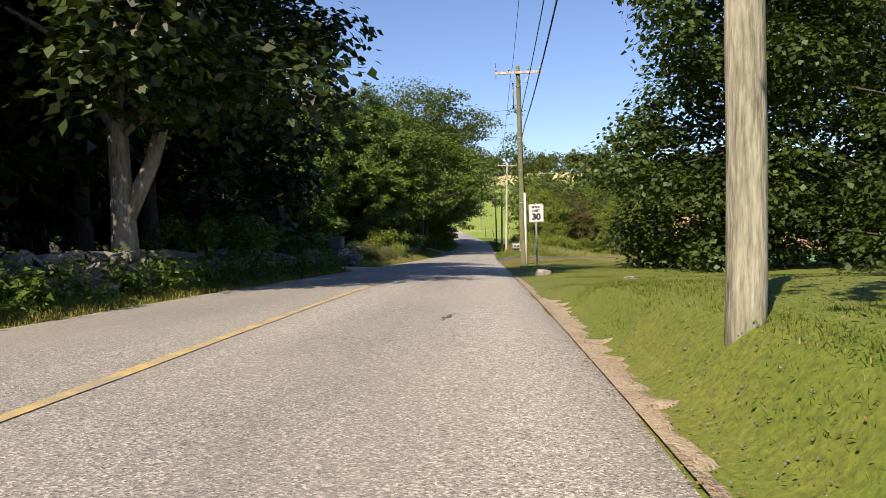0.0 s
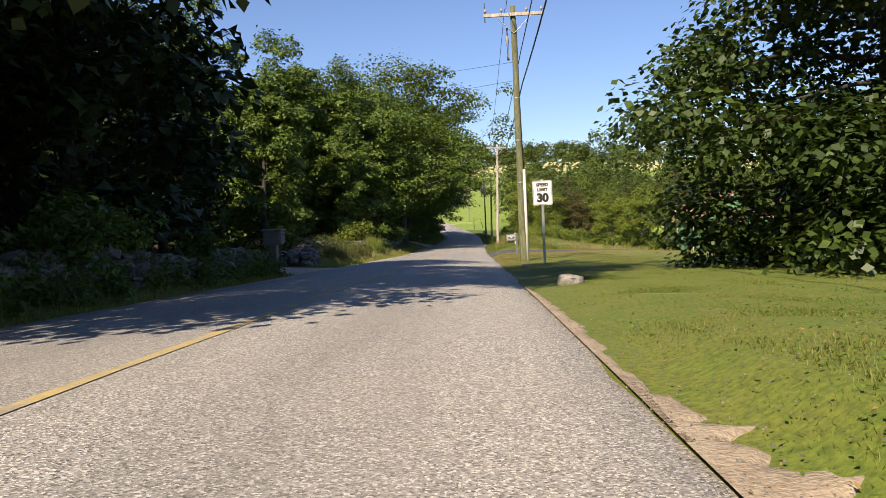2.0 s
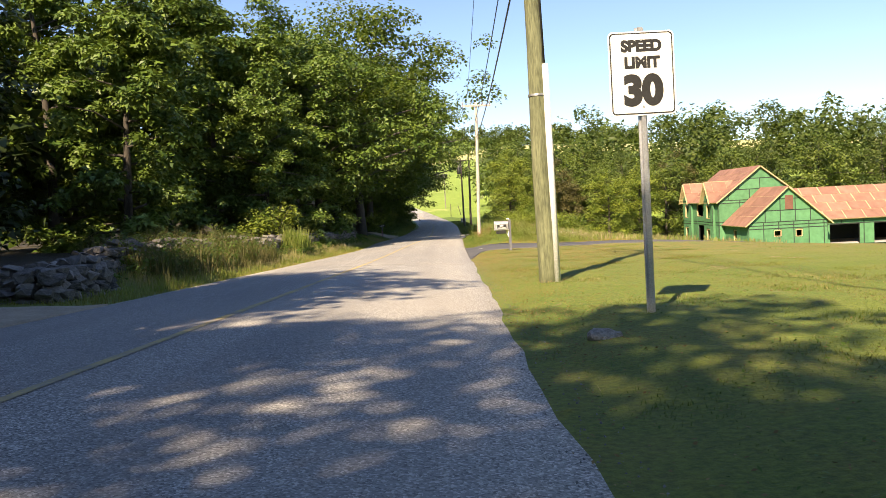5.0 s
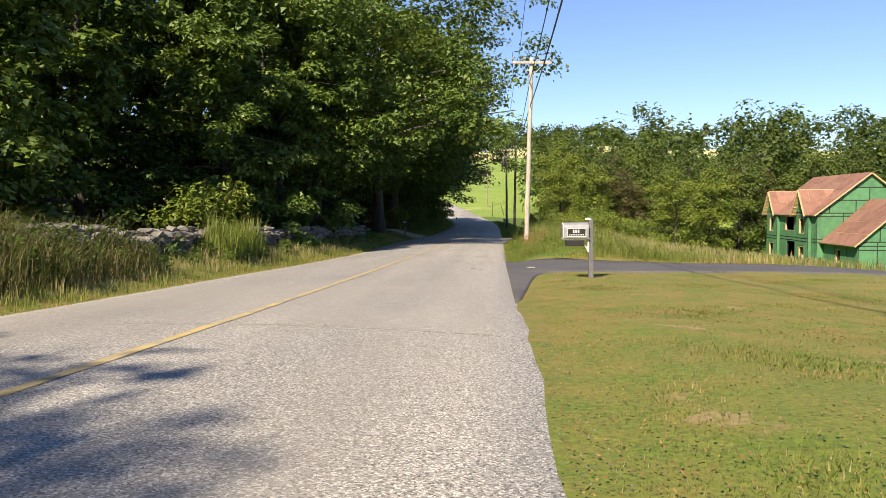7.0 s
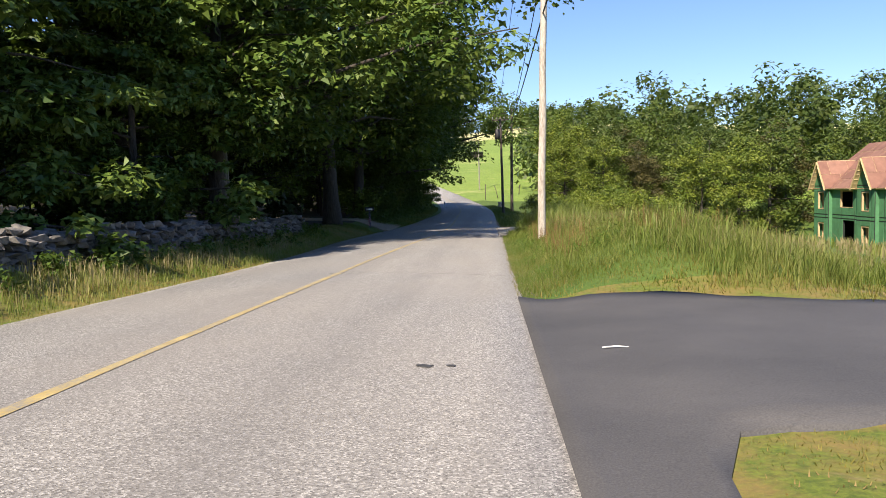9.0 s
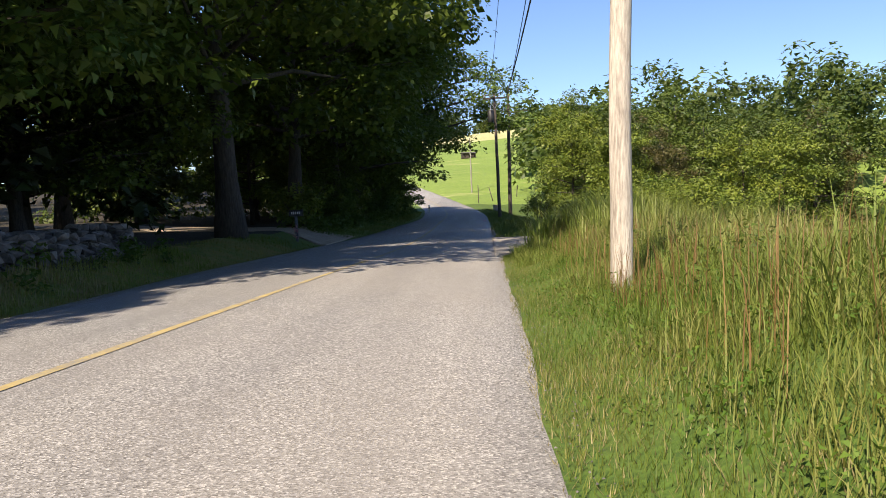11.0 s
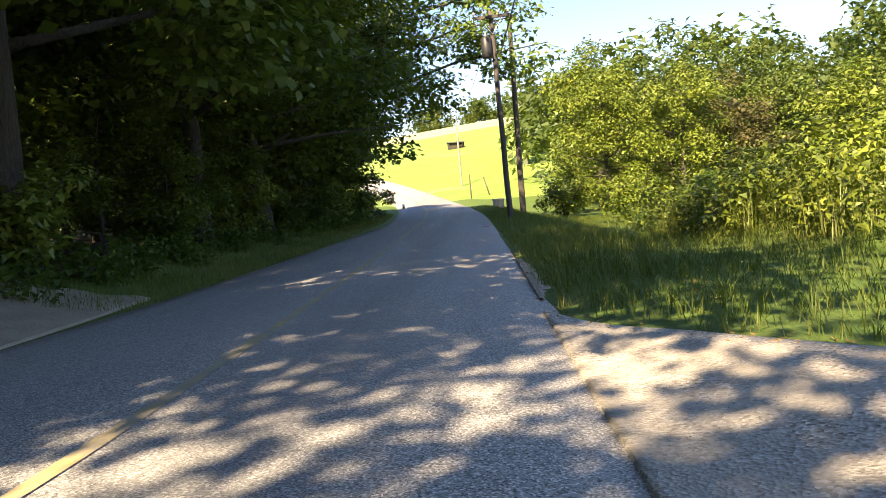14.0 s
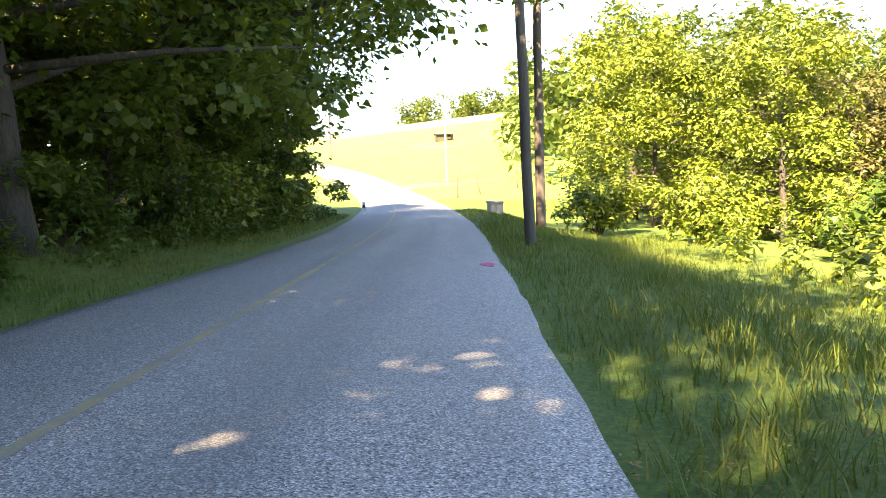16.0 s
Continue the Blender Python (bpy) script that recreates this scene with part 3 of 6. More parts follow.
def bush(kind, x, y, turn, scale, label, group="", category="shrub"):
    e = thing("shrub", pose(x, y, gz(x, y), 0, 0, turn) @ Matrix.Scale(scale, 4), label, category, group)
    for name, me in zip(("branch", "foliage"), kind):
        new(name, me).parent = e
    return e


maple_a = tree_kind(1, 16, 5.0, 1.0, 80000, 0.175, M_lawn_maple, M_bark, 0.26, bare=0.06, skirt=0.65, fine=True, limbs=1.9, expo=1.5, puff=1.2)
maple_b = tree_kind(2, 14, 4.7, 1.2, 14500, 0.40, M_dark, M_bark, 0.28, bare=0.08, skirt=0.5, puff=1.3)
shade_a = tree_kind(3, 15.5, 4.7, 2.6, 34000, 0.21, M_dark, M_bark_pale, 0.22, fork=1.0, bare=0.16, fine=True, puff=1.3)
oak_a = tree_kind(4, 17, 4.3, 0.8, 33000, 0.29, M_wall_leaf, M_bark, 0.26, bare=0.05, skirt=0.45)
oak_b = tree_kind(5, 14, 4.0, 0.5, 30000, 0.28, M_wall_leaf, M_bark, 0.24, bare=0.04, skirt=0.6)
wood_n = tree_kind(18, 13, 4.2, 0.6, 17000, 0.27, M_oak, M_bark, 0.22, bare=0.05, skirt=0.4, puff=1.35)
wood_a = tree_kind(6, 14, 4.4, 0.8, 14500, 0.31, M_sunwood, M_bark, 0.24, bare=0.05, skirt=0.4, puff=1.35)
wood_b = tree_kind(7, 12, 3.9, 0.5, 13500, 0.30, M_woods, M_bark, 0.20, bare=0.04, skirt=0.5, puff=1.35)
wood_c = tree_kind(8, 12.5, 3.8, 0.6, 13500, 0.30, M_rust, M_bark, 0.20, bare=0.05, skirt=0.4, puff=1.35)
under_a = tree_kind(15, 8, 3.4, 0.8, 11000, 0.22, M_maple, M_bark, 0.11, bare=0.10, skirt=0.3)
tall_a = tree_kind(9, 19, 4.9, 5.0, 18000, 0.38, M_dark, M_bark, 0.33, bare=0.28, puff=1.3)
# tall narrow kind for trees out of view, added for their cast shade
unseen_slim_a = tree_kind(13, 22, 3.8, 2.5, 15000, 0.42, M_dark, M_bark, 0.3, bare=0.12, puff=1.3)
crown_a = tree_kind(14, 20.5, 4.3, 4.6, 20000, 0.34, M_wall_leaf, M_bark_pale, 0.36, bare=0.2)
over_a = tree_kind(10, 17, 8.4, 4.0, 38000, 0.25, M_maple, M_bark, 0.36, bare=0.25, fine=True)
reach_a = tree_kind(17, 15.5, 6.0, 3.4, 30000, 0.27, M_wall_leaf, M_bark, 0.32, bare=0.16, reach_out=10.8)
over_b = tree_kind(16, 16, 8.2, 3.0, 27000, 0.25, M_maple, M_bark, 0.34, bare=0.2, fine=True)
bush_a = bush_kind(11, 1.9, 1.5, 2600, 0.17, M_weed)
bush_b = bush_kind(12, 2.6, 1.9, 3000, 0.20, M_oak)


# ---- trees in their places ----
SHADY = "broad leafy tree behind the roadside wall, deep shade put into its leaf colour"
SUNNY = "tall sunlit broad-leaved tree at the edge of the wood"
tree(shade_a, -7.3, 17.3, 0, 1.06, "old forked shade tree with pale mottled bark behind the stone wall")
# the four slim trees listed first are unseen, added to shade the row
for x, y, k, a, s in ((-19.5, 3, unseen_slim_a, 0, 1.0), (-20, 8, unseen_slim_a, 100, 1.1), (-20.5, -6, unseen_slim_a, 220, 1.0), (-14.5, 15.5, unseen_slim_a, 50, 1.0), (-17.5, 52, maple_b, 60, 0.8), (-18.5, 47, maple_b, 160, 1.1), (-12.5, 13, maple_b, 80, 1.0), (-13, 19.5, maple_b, 180, 1.1), (-19, 15, maple_b, 20, 1.1), (-12, 24, tall_a, 150, 0.9), (-10.5, 30, maple_b, 200, 1.0), (-17, 29, maple_b, 40, 1.1), (-21, 20, maple_b, 70, 1.1), (-11, 26.5, tall_a, 30, 0.85),
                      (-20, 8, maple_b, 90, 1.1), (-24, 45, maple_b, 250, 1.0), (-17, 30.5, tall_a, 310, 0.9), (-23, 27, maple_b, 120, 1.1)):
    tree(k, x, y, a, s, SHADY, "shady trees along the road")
for x, y, k, a, s in ((-14.5, 62, oak_b, 20, 0.95), (-15.5, 69.5, oak_a, 100, 1.0), (-10.6, 71.0, oak_b, 330, 0.78), (-10.0, 77.5, oak_b, 120, 0.66), (-11.6, 79.5, oak_a, 210, 1.0), (-15, 77, oak_b, 160, 1.15), (-20, 66, oak_a, 300, 1.1), (-18, 88, oak_a, 60, 1.1),
                      (-11.2, 87.5, crown_a, 60, 0.9), (-9.6, 83.0, reach_a, 0, 1.0), (-12, 90.5, over_b, 60, 0.6), (-8.5, 96.4, over_a, 140, 1.18), (-13, 92.5, maple_b, 260, 1.0), (-8.6, 106.5, over_a, 260, 1.03), (-8.5, 116, over_a, 330, 0.95), (-8.4, 122, over_b, 80, 0.95), (-8.3, 130, reach_a, 5, 1.12),
                      (-10.0, 136, over_b, 200, 0.85), (-9.2, 111, under_a, 80, 0.62), (-8.9, 114.5, under_a, 190, 0.6), (-9.3, 119, under_a, 290, 0.66), (-8.7, 126.5, under_a, 130, 0.7), (-8.6, 133, under_a, 20, 0.7), (-12.5, 112, under_a, 30, 1.1), (-10.5, 120, under_a, 120, 0.95), (-12, 127, under_a, 220, 1.1), (-14, 118.5, under_a, 300, 1.2), (-16, 124, under_a, 10, 1.2), (-11, 134, under_a, 150, 1.0), (-12, 141, oak_a, 120, 1.0), (-8.6, 136.5, oak_b, 40, 0.8), (-9.6, 144, oak_a, 240, 0.75), (-18, 103, tall_a, 120, 1.0), (-18, 130, wood_b, 10, 1.1), (-23, 117, wood_b, 20, 1.1), (-26, 127, wood_a, 50, 1.0), (-24, 96, tall_a, 50, 1.0), (-18, 140, wood_a, 50, 1.0), (-11.5, 147, oak_b, 70, 0.85), (-17, 150, wood_b, 170, 0.9), (-19, 113, tall_a, 220, 0.8)):
    tree(k, x, y, a, s, SUNNY, "trees of the roadside wood")
tree(tall_a, 3.8, 3.0, 40, 0.75, "tall dark-leaved tree whose shadow falls across the lawn")
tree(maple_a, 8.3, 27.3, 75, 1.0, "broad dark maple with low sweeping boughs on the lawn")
tree(maple_b, 17, 33, 200, 1.15, "broad dark maple with low sweeping boughs on the lawn")
for x, y, k, a, s in ((9.5, 152, wood_n, 10, 1.0), (14, 149, wood_b, 70, 1.0), (18, 156, wood_c, 30, 1.0), (23, 152, wood_a, 200, 1.0), (24, 166, wood_a, 90, 1.15), (12, 162, wood_a, 140, 1.05), (29, 158, wood_b, 260, 1.2), (34, 152, wood_a, 310, 1.05),
                      (39, 160, wood_c, 10, 1.1), (45, 152, wood_a, 40, 1.1), (51, 158, wood_b, 140, 1.3), (58, 150, wood_a, 190, 1.2), (66, 146, wood_b, 240, 1.4), (74, 140, wood_a, 280, 1.2), (82, 132, wood_a, 20, 1.3), (8.5, 143, wood_n, 60, 0.75), (12, 138, wood_n, 160, 0.72), (17, 142, wood_c, 20, 0.8), (22, 137, wood_n, 20, 0.85), (28, 144, wood_n, 120, 0.95)):
    tree(k, x, y, a, s, "woodland tree at the rim of the wet ground", "trees behind the new house")


def far_wood(name, spots, mat, leaves, size, seed, label):
    rng = random.Random(seed)
    centres, radii = [], []
    for x, y, h, r in spots:
        z = gz(x, y)
        for k in range(9):
            c = (x + rng.uniform(-1, 1) * r * 0.7, y + rng.uniform(-1, 1) * r * 0.7, z + h * rng.uniform(0.22, 0.92))
            q = r * rng.uniform(0.35, 0.6)
            centres.append(c), radii.append((q, q, q * 0.8))
    ob = new(name, leaf_mesh(name, centres, radii, [leaves] * len(centres), size, mat, seed))
    return tagged(ob, label, "woods", kind="stuff")


rng = random.Random(5)
far_wood("distant_woods", [(rng.uniform(8, 170), rng.uniform(168, 230), rng.uniform(8, 20), rng.uniform(3.5, 6)) for i in range(140)], M_woods, 58, 1.0, 21, "far green woods behind the meadow")
far_wood("distant_woods", [(rng.uniform(60, 150), rng.uniform(60, 160), rng.uniform(8, 19), rng.uniform(3.5, 6)) for i in range(60)], M_woods, 70, 0.9, 22, "far green woods beside the building plot")
far_wood("distant_woods", [(rng.uniform(-70, -29), y, rng.uniform(13, 18) * (0.6 if 75 < y < 140 else 1.0), rng.uniform(4, 6)) for y in (rng.uniform(-30, 200) for i in range(110))], M_maple, 40, 1.2, 23, "dense dark woods behind the roadside trees")
# extra leaf mass, mostly out of view, added to block light into the wood
far_wood("added_shade_canopy", [(rng.uniform(-31, -21.5), rng.uniform(-12, 97), rng.uniform(12, 16), rng.uniform(4, 6)) for i in range(70)], M_dark, 44, 0.9, 25, "dense dark leaf canopy added to keep light out of the roadside wood")
far_wood("hilltop_trees", [(rng.uniform(-22, 140), rng.uniform(420, 460), rng.uniform(9, 15), rng.uniform(5, 8)) for i in range(60)], M_woods, 60, 1.4, 24, "row of trees on the far hilltop")
for x, y, k, a, s in ((-7.4, 20.5, bush_a, 0, 0.7), (-7.2, 23, bush_a, 60, 0.8), (-7.6, 26, bush_b, 100, 0.6), (-7.2, 29, bush_a, 10, 0.6), (-9, 65, bush_b, 20, 0.9), (-9.2, 76, bush_a, 0, 0.9), (-8.3, 106, bush_b, 90, 0.9), (-8.0, 112, bush_a, 140, 0.9),
                      (-8.2, 118, bush_b, 10, 0.9), (-8.2, 124, bush_a, 210, 1.0), (-7.6, 131, bush_b, 300, 1.0), (-7.4, 127.5, bush_a, 100, 0.9), (-7.2, 138, bush_b, 30, 0.9), (5, 138, bush_b, 0, 1.0), (7.5, 133, bush_b, 60, 1.0), (9.5, 127, bush_a, 20, 1.1), (12, 131, bush_b, 130, 1.1), (11, 121, bush_a, 90, 1.0), (14, 124, bush_b, 10, 1.2), (16, 131, bush_a, 0, 1.3)):
    bush(k, x, y, a, s, "leafy green roadside undergrowth shrub", "undergrowth")


# ---- drives and the dirt shoulder ----
apron("driveway_asphalt", 0.42, 46, 60.0, 66.3, M_drive, "dark new asphalt driveway leading to the building plot", 0.03, 0.0, 7.3, 0.45, 2.4, 2.0, 0.6, 0.45)
apron("driveway_gravel", 0.42, 24, 91.5, 94.9, M_gravel, "pale dusty gravel driveway beside the tall grass", 0.035, 0.0, 2.4, 0.5, 0.0, 1.0, 5.9, 2.2)
apron("driveway_left_gravel", -5.88, -22, 35.6, 40.0, M_dirt, "grey gravel driveway opening in the stone wall", 0.035, 0.0, 1.5, 1.5)
apron("driveway_left_dirt", -5.72, -22, 101.0, 104.9, M_dirt, "shady gravel driveway into the wood", 0.035, 0.35, 2.0, 1.6)


def shoulder(y0, y1, u, width, seed):
    """A ragged patch of bare sandy soil along the pavement's edge."""
    verts, n = [], max(6, int((y1 - y0) / 0.07))
    for i in range(n):
        t = i / (n - 1)
        y = y0 + (y1 - y0) * t
        w = width * (math.sin(math.pi * t) ** 0.5) * (0.6 + 0.4 * noise.noise(Vector((y * 2.1, seed, 0))) + 0.6 * noise.noise(Vector((y * 6.3, seed, 3))) + 0.2 * noise.noise(Vector((y * 19.0, seed, 5))))
        for k in range(4):
            x = u - 0.02 + max(0.05, w) * k / 3
            verts.append((x, y, gz(x, y) + 0.03 - 0.05 * (k == 3)))
    i = (np.arange(n - 1)[:, None] * 4 + np.arange(3)[None, :]).ravel()
    tagged(new("dirt_shoulder", sheet("dirt_shoulder", verts, np.stack([i, i + 1, i + 5, i + 4], 1), M_dirt)), "bare sandy soil along the broken pavement edge", "ground", kind="structure")


for y0, y1, w, s in ((-4, 6, 0.35, 1), (5, 13, 0.38, 2), (10.0, 15.5, 0.5, 3), (14, 24, 0.25, 4), (101.6, 107, 0.35, 8)):
    shoulder(y0, y1, EDGE_R, w, s)


# ---- utility poles, wires ----
def utility_pole(x, y, h, r0, r1, mat, label, lean=0.0, arm=0.0, arm_z=0.0, conduit=0.0, transformer=False, drop=0.0):
    e = thing("utility_pole", pose(x, y, gz(x, y), 0, lean, 0), label, "utility pole", "utility poles along the road")
    bm = bmesh.new()
    n = 14
    tube(bm, [(0.01 * math.sin(i * 1.3), 0.01 * math.cos(i * 1.7), -0.5 + (h + 0.5) * i / n) for i in range(n + 1)], [r0 + (r1 - r0) * i / n for i in range(n + 1)], 16, 0.05)
    part("shaft", bm, mat, e, smooth=True)
    if arm:
        bm = bmesh.new()
        box(bm, 0, -r1 - 0.05, arm_z, arm, 0.09, 0.12, bevel=0.008)
        part("crossarm", bm, M_pole_pale if mat is not M_pole_dark else M_pole_dark, e)
        for sx in (-1, 1):
            bm = bmesh.new()
            tube(bm, [(sx * arm * 0.3, -r1 - 0.06, arm_z - 0.05), (0, -r1 - 0.02, arm_z - 0.7)], [0.014, 0.014], 6)
            part("brace", bm, M_metal, e)
        for px in (-arm * 0.47, -arm * 0.2, arm * 0.22, arm * 0.47):
            bm = bmesh.new()
            tube(bm, [(px, -r1 - 0.05, arm_z + 0.05), (px, -r1 - 0.05, arm_z + 0.12), (px, -r1 - 0.05, arm_z + 0.13), (px, -r1 - 0.05, arm_z + 0.19), (px, -r1 - 0.05, arm_z + 0.20), (px, -r1 - 0.05, arm_z + 0.26)], [0.015, 0.02, 0.05, 0.055, 0.035, 0.03], 8)
            part("insulator", bm, M_porcelain, e, smooth=True)
        bm = bmesh.new()
        tube(bm, [(-arm * 0.48, -r1 - 0.05, arm_z - 0.25), (-arm * 0.48, -r1 - 0.05, arm_z + 0.5)], [0.02, 0.012], 6)
        part("arrester", bm, M_black, e)
    if drop:
        bm = bmesh.new()
        tube(bm, [(-r0 - 0.1, -0.1, arm_z - 0.5), (-r0 - 0.12, -0.12, arm_z - 0.9), (-r0 - 0.1, -0.1, arm_z - drop)], [0.05, 0.07, 0.05], 8)
        part("cutout_fuse", bm, M_porcelain, e, "grey cutout fuse bracket", True)
    if conduit:
        bm = bmesh.new()
        tube(bm, [(r0 * 0.95, -r0 * 0.55, -0.1), (r0 * 0.9, -r0 * 0.5, conduit)], [0.055, 0.055], 10)
        part("conduit", bm, M_conduit, e, "white plastic cable conduit", True)
        bm = bmesh.new()
        tube(bm, [(r0 * 0.82, -r0 * 0.5, conduit), (r1 * 0.95, -r1 * 0.6, conduit + 2.6), (r1 * 0.9, -r1 * 0.6, h * 0.93)], [0.022, 0.022, 0.022], 8)
        part("riser_cable", bm, M_black, e, smooth=True)
        for z in (3.0, 4.6, 6.2):
            bm = bmesh.new()
            tube(bm, [(0, 0, z), (0, 0, z + 0.035)], [r0 - (r0 - r1) * z / h + 0.012] * 2, 16)
            part("strap", bm, M_metal, e)
    if transformer:
        bm = bmesh.new()
        tube(bm, [(-0.3, -0.12, arm_z - 1.65), (-0.3, -0.12, arm_z - 1.6), (-0.3, -0.12, arm_z - 0.85), (-0.3, -0.12, arm_z - 0.78)], [0.19, 0.22, 0.22, 0.15], 14)
        t = part("transformer", bm, M_can, e, "dark grey can-shaped transformer", True)
        bm = bmesh.new()
        tube(bm, [(-0.3, -0.12, arm_z - 0.78), (-0.3, -0.12, arm_z - 0.55)], [0.05, 0.025], 8)
        part("bushing", bm, M_porcelain, t)
    return e


POLES = {"a": (1.16, 7.05), "b": (1.50, 40.45), "c": (1.60, 79.0), "e": (1.22, 125.1), "d": (2.2, 132.5), "f": (-1.7, 184.0), "g": (-19.5, 222.0), "z": (1.3, -30.0)}
utility_pole(*POLES["z"], 9.8, 0.15, 0.10, M_pole, "weathered grey-brown wooden utility pole beside the road", arm=2.2, arm_z=9.4)
utility_pole(*POLES["a"], 9.8, 0.112, 0.09, M_pole, "weathered grey-brown wooden utility pole with splintered side", 0.6, 2.2, 9.45)
utility_pole(*POLES["b"], 9.7, 0.155, 0.10, M_pole_olive, "brown wooden utility pole with white conduit and crossarm", -0.8, 2.25, 9.35, 3.5, drop=1.7)
utility_pole(*POLES["c"], 9.0, 0.118, 0.09, M_pole_pale, "sun-bleached pale utility pole standing in tall grass", 1.4, 1.9, 8.75)
utility_pole(*POLES["e"], 8.6, 0.125, 0.09, M_pole_dark, "dark utility pole with crossarm and transformer", -0.6, 1.5, 8.35, transformer=True)
utility_pole(*POLES["d"], 10.2, 0.16, 0.11, M_pole_dark, "tall bare dark utility pole beside its twin", 0.8)
utility_pole(*POLES["f"], 8.0, 0.13, 0.09, M_pole, "distant wooden utility pole at the field's edge")
utility_pole(*POLES["g"], 8.0, 0.13, 0.09, M_pole_dark, "distant wooden utility pole beside the bend")


def wire(p, q, sag, r, label):
    bm = bmesh.new()
    n = 16
    p, q = Vector(p), Vector(q)
    tube(bm, [p.lerp(q, i / n) - Vector((0, 0, sag * 4 * (i / n) * (1 - i / n))) for i in range(n + 1)], [r] * (n + 1), 5)
    tagged(part("overhead_wire", bm, M_black), label, "wire", "overhead wires")


def top(k, dx, h):
    x, y = POLES[k]
    return (x + dx, y, gz(x, y) + h)


for a, b, ha, hb in (("z", "a", 9.65, 9.7), ("a", "b", 9.7, 9.6), ("b", "c", 9.6, 9.0), ("c", "e", 9.0, 8.55)):
    wire(top(a, -0.45, ha), top(b, -0.4, hb), 0.35, 0.011, "thin black power line strung between utility poles")
for a, b, ha, hb in (("z", "a", 8.2, 8.2), ("a", "b", 8.2, 8.0), ("b", "c", 8.0, 7.8), ("c", "d", 7.8, 9.7)):
    wire(top(a, 0.12, ha), top(b, 0.12, hb), 0.4, 0.018, "black power line strung between utility poles")
for a, b, ha, hb in (("z", "a", 6.9, 6.9), ("a", "b", 6.9, 6.8), ("b", "c", 6.8, 6.7), ("c", "e", 6.7, 6.8)):
    wire(top(a, 0.15, ha), top(b, 0.15, hb), 0.5, 0.024, "thick black telephone cable strung between utility poles")
wire(top("e", 0, 8.4), top("f", 0, 7.8), 0.8, 0.011, "thin black power line strung between utility poles")
wire(top("f", 0, 7.8), top("g", 0, 7.8), 0.8, 0.011, "thin black power line strung between utility poles")
wire(top("b", -0.1, 7.6), (-24, 62, 9.5), 0.5, 0.007, "thin service line leading off into the trees")
wire(top("b", -0.1, 6.9), (-24, 63, 8.3), 0.6, 0.007, "thin service line leading off into the trees")


# ---- speed sign ----
def lettering(name, text, size, x, z, y, mat, parent, wide=1.0):
    cu = bpy.data.curves.new("t", 'FONT')
    cu.body, cu.size, cu.align_x, cu.align_y, cu.extrude, cu.offset = text, size, 'CENTER', 'CENTER', 0.0008, 0.006 * size / 0.1
    ob = bpy.data.objects.new("t", cu)
    scene.collection.objects.link(ob)
    me = bpy.data.meshes.new_from_object(ob.evaluated_get(bpy.context.evaluated_depsgraph_get()))
    bpy.data.objects.remove(ob)
    me.materials.clear()
    me.materials.append(mat)
    o = new(name, me)
    o.parent = parent
    o.matrix_basis = pose(x, y, z, 90, 0, 0) @ Matrix.Diagonal((wide, 1, 1, 1))
    return o


def rounded_plate(bm, w, h, r, t):
    pts = []
    for cx, cz, a0 in ((w / 2 - r, h / 2 - r, 0), (-w / 2 + r, h / 2 - r, 90), (-w / 2 + r, -h / 2 + r, 180), (w / 2 - r, -h / 2 + r, 270)):
        for k in range(6):
            a = radians(a0 + 18 * k)
            pts.append((cx + r * math.cos(a), cz + r * math.sin(a)))
    front = [bm.verts.new((x, -t / 2, z)) for x, z in pts]
    back = [bm.verts.new((x, t / 2, z)) for x, z in pts]
    bm.faces.new(front), bm.faces.new(back[::-1])
    for i in range(len(pts)):
        j = (i + 1) % len(pts)
        bm.faces.new((front[j], front[i], back[i], back[j]))


sx, sy = 1.82, 35.03
sign = thing("speed_limit_sign", pose(sx, sy, gz(sx, sy), 0, -0.5, 4), "white rectangular speed limit sign on a steel post in the grass", "road sign")
bm = bmesh.new()
box(bm, -0.018, 0.02, 1.2, 0.006, 0.035, 2.9), box(bm, 0.018, 0.02, 1.2, 0.006, 0.035, 2.9), box(bm, 0, 0.005, 1.2, 0.042, 0.006, 2.9)
box(bm, -0.03, 0.038, 1.2, 0.022, 0.005, 2.9), box(bm, 0.03, 0.038, 1.2, 0.022, 0.005, 2.9)
part("post", bm, M_metal, sign, "galvanised steel channel post")
bm = bmesh.new()
rounded_plate(bm, 0.61, 0.762, 0.045, 0.004)
plate = part("plate", bm, M_signface, sign, "white sheet-metal sign plate", m=pose(0, -0.006, 2.23))
bm = bmesh.new()
rounded_plate(bm, 0.585, 0.737, 0.036, 0.002)
part("border", bm, M_ink, plate, "black border line", m=pose(0, -0.003, 0))
bm = bmesh.new()
rounded_plate(bm, 0.561, 0.713, 0.028, 0.002)
part("face", bm, M_signface, plate, m=pose(0, -0.0045, 0))
lettering("lettering", "SPEED", 0.135, 0, 0.245, -0.007, M_ink, plate, 1.02)
lettering("lettering", "LIMIT", 0.135, 0, 0.095, -0.007, M_ink, plate, 1.02)
lettering("lettering", "30", 0.36, 0, -0.165, -0.007, M_ink, plate, 1.0)
for z in (0.30, -0.30):
    bm = bmesh.new()
    tube(bm, [(0, -0.012, z), (0, -0.004, z)], [0.009, 0.012], 8)
    part("bolt", bm, M_metal, plate)


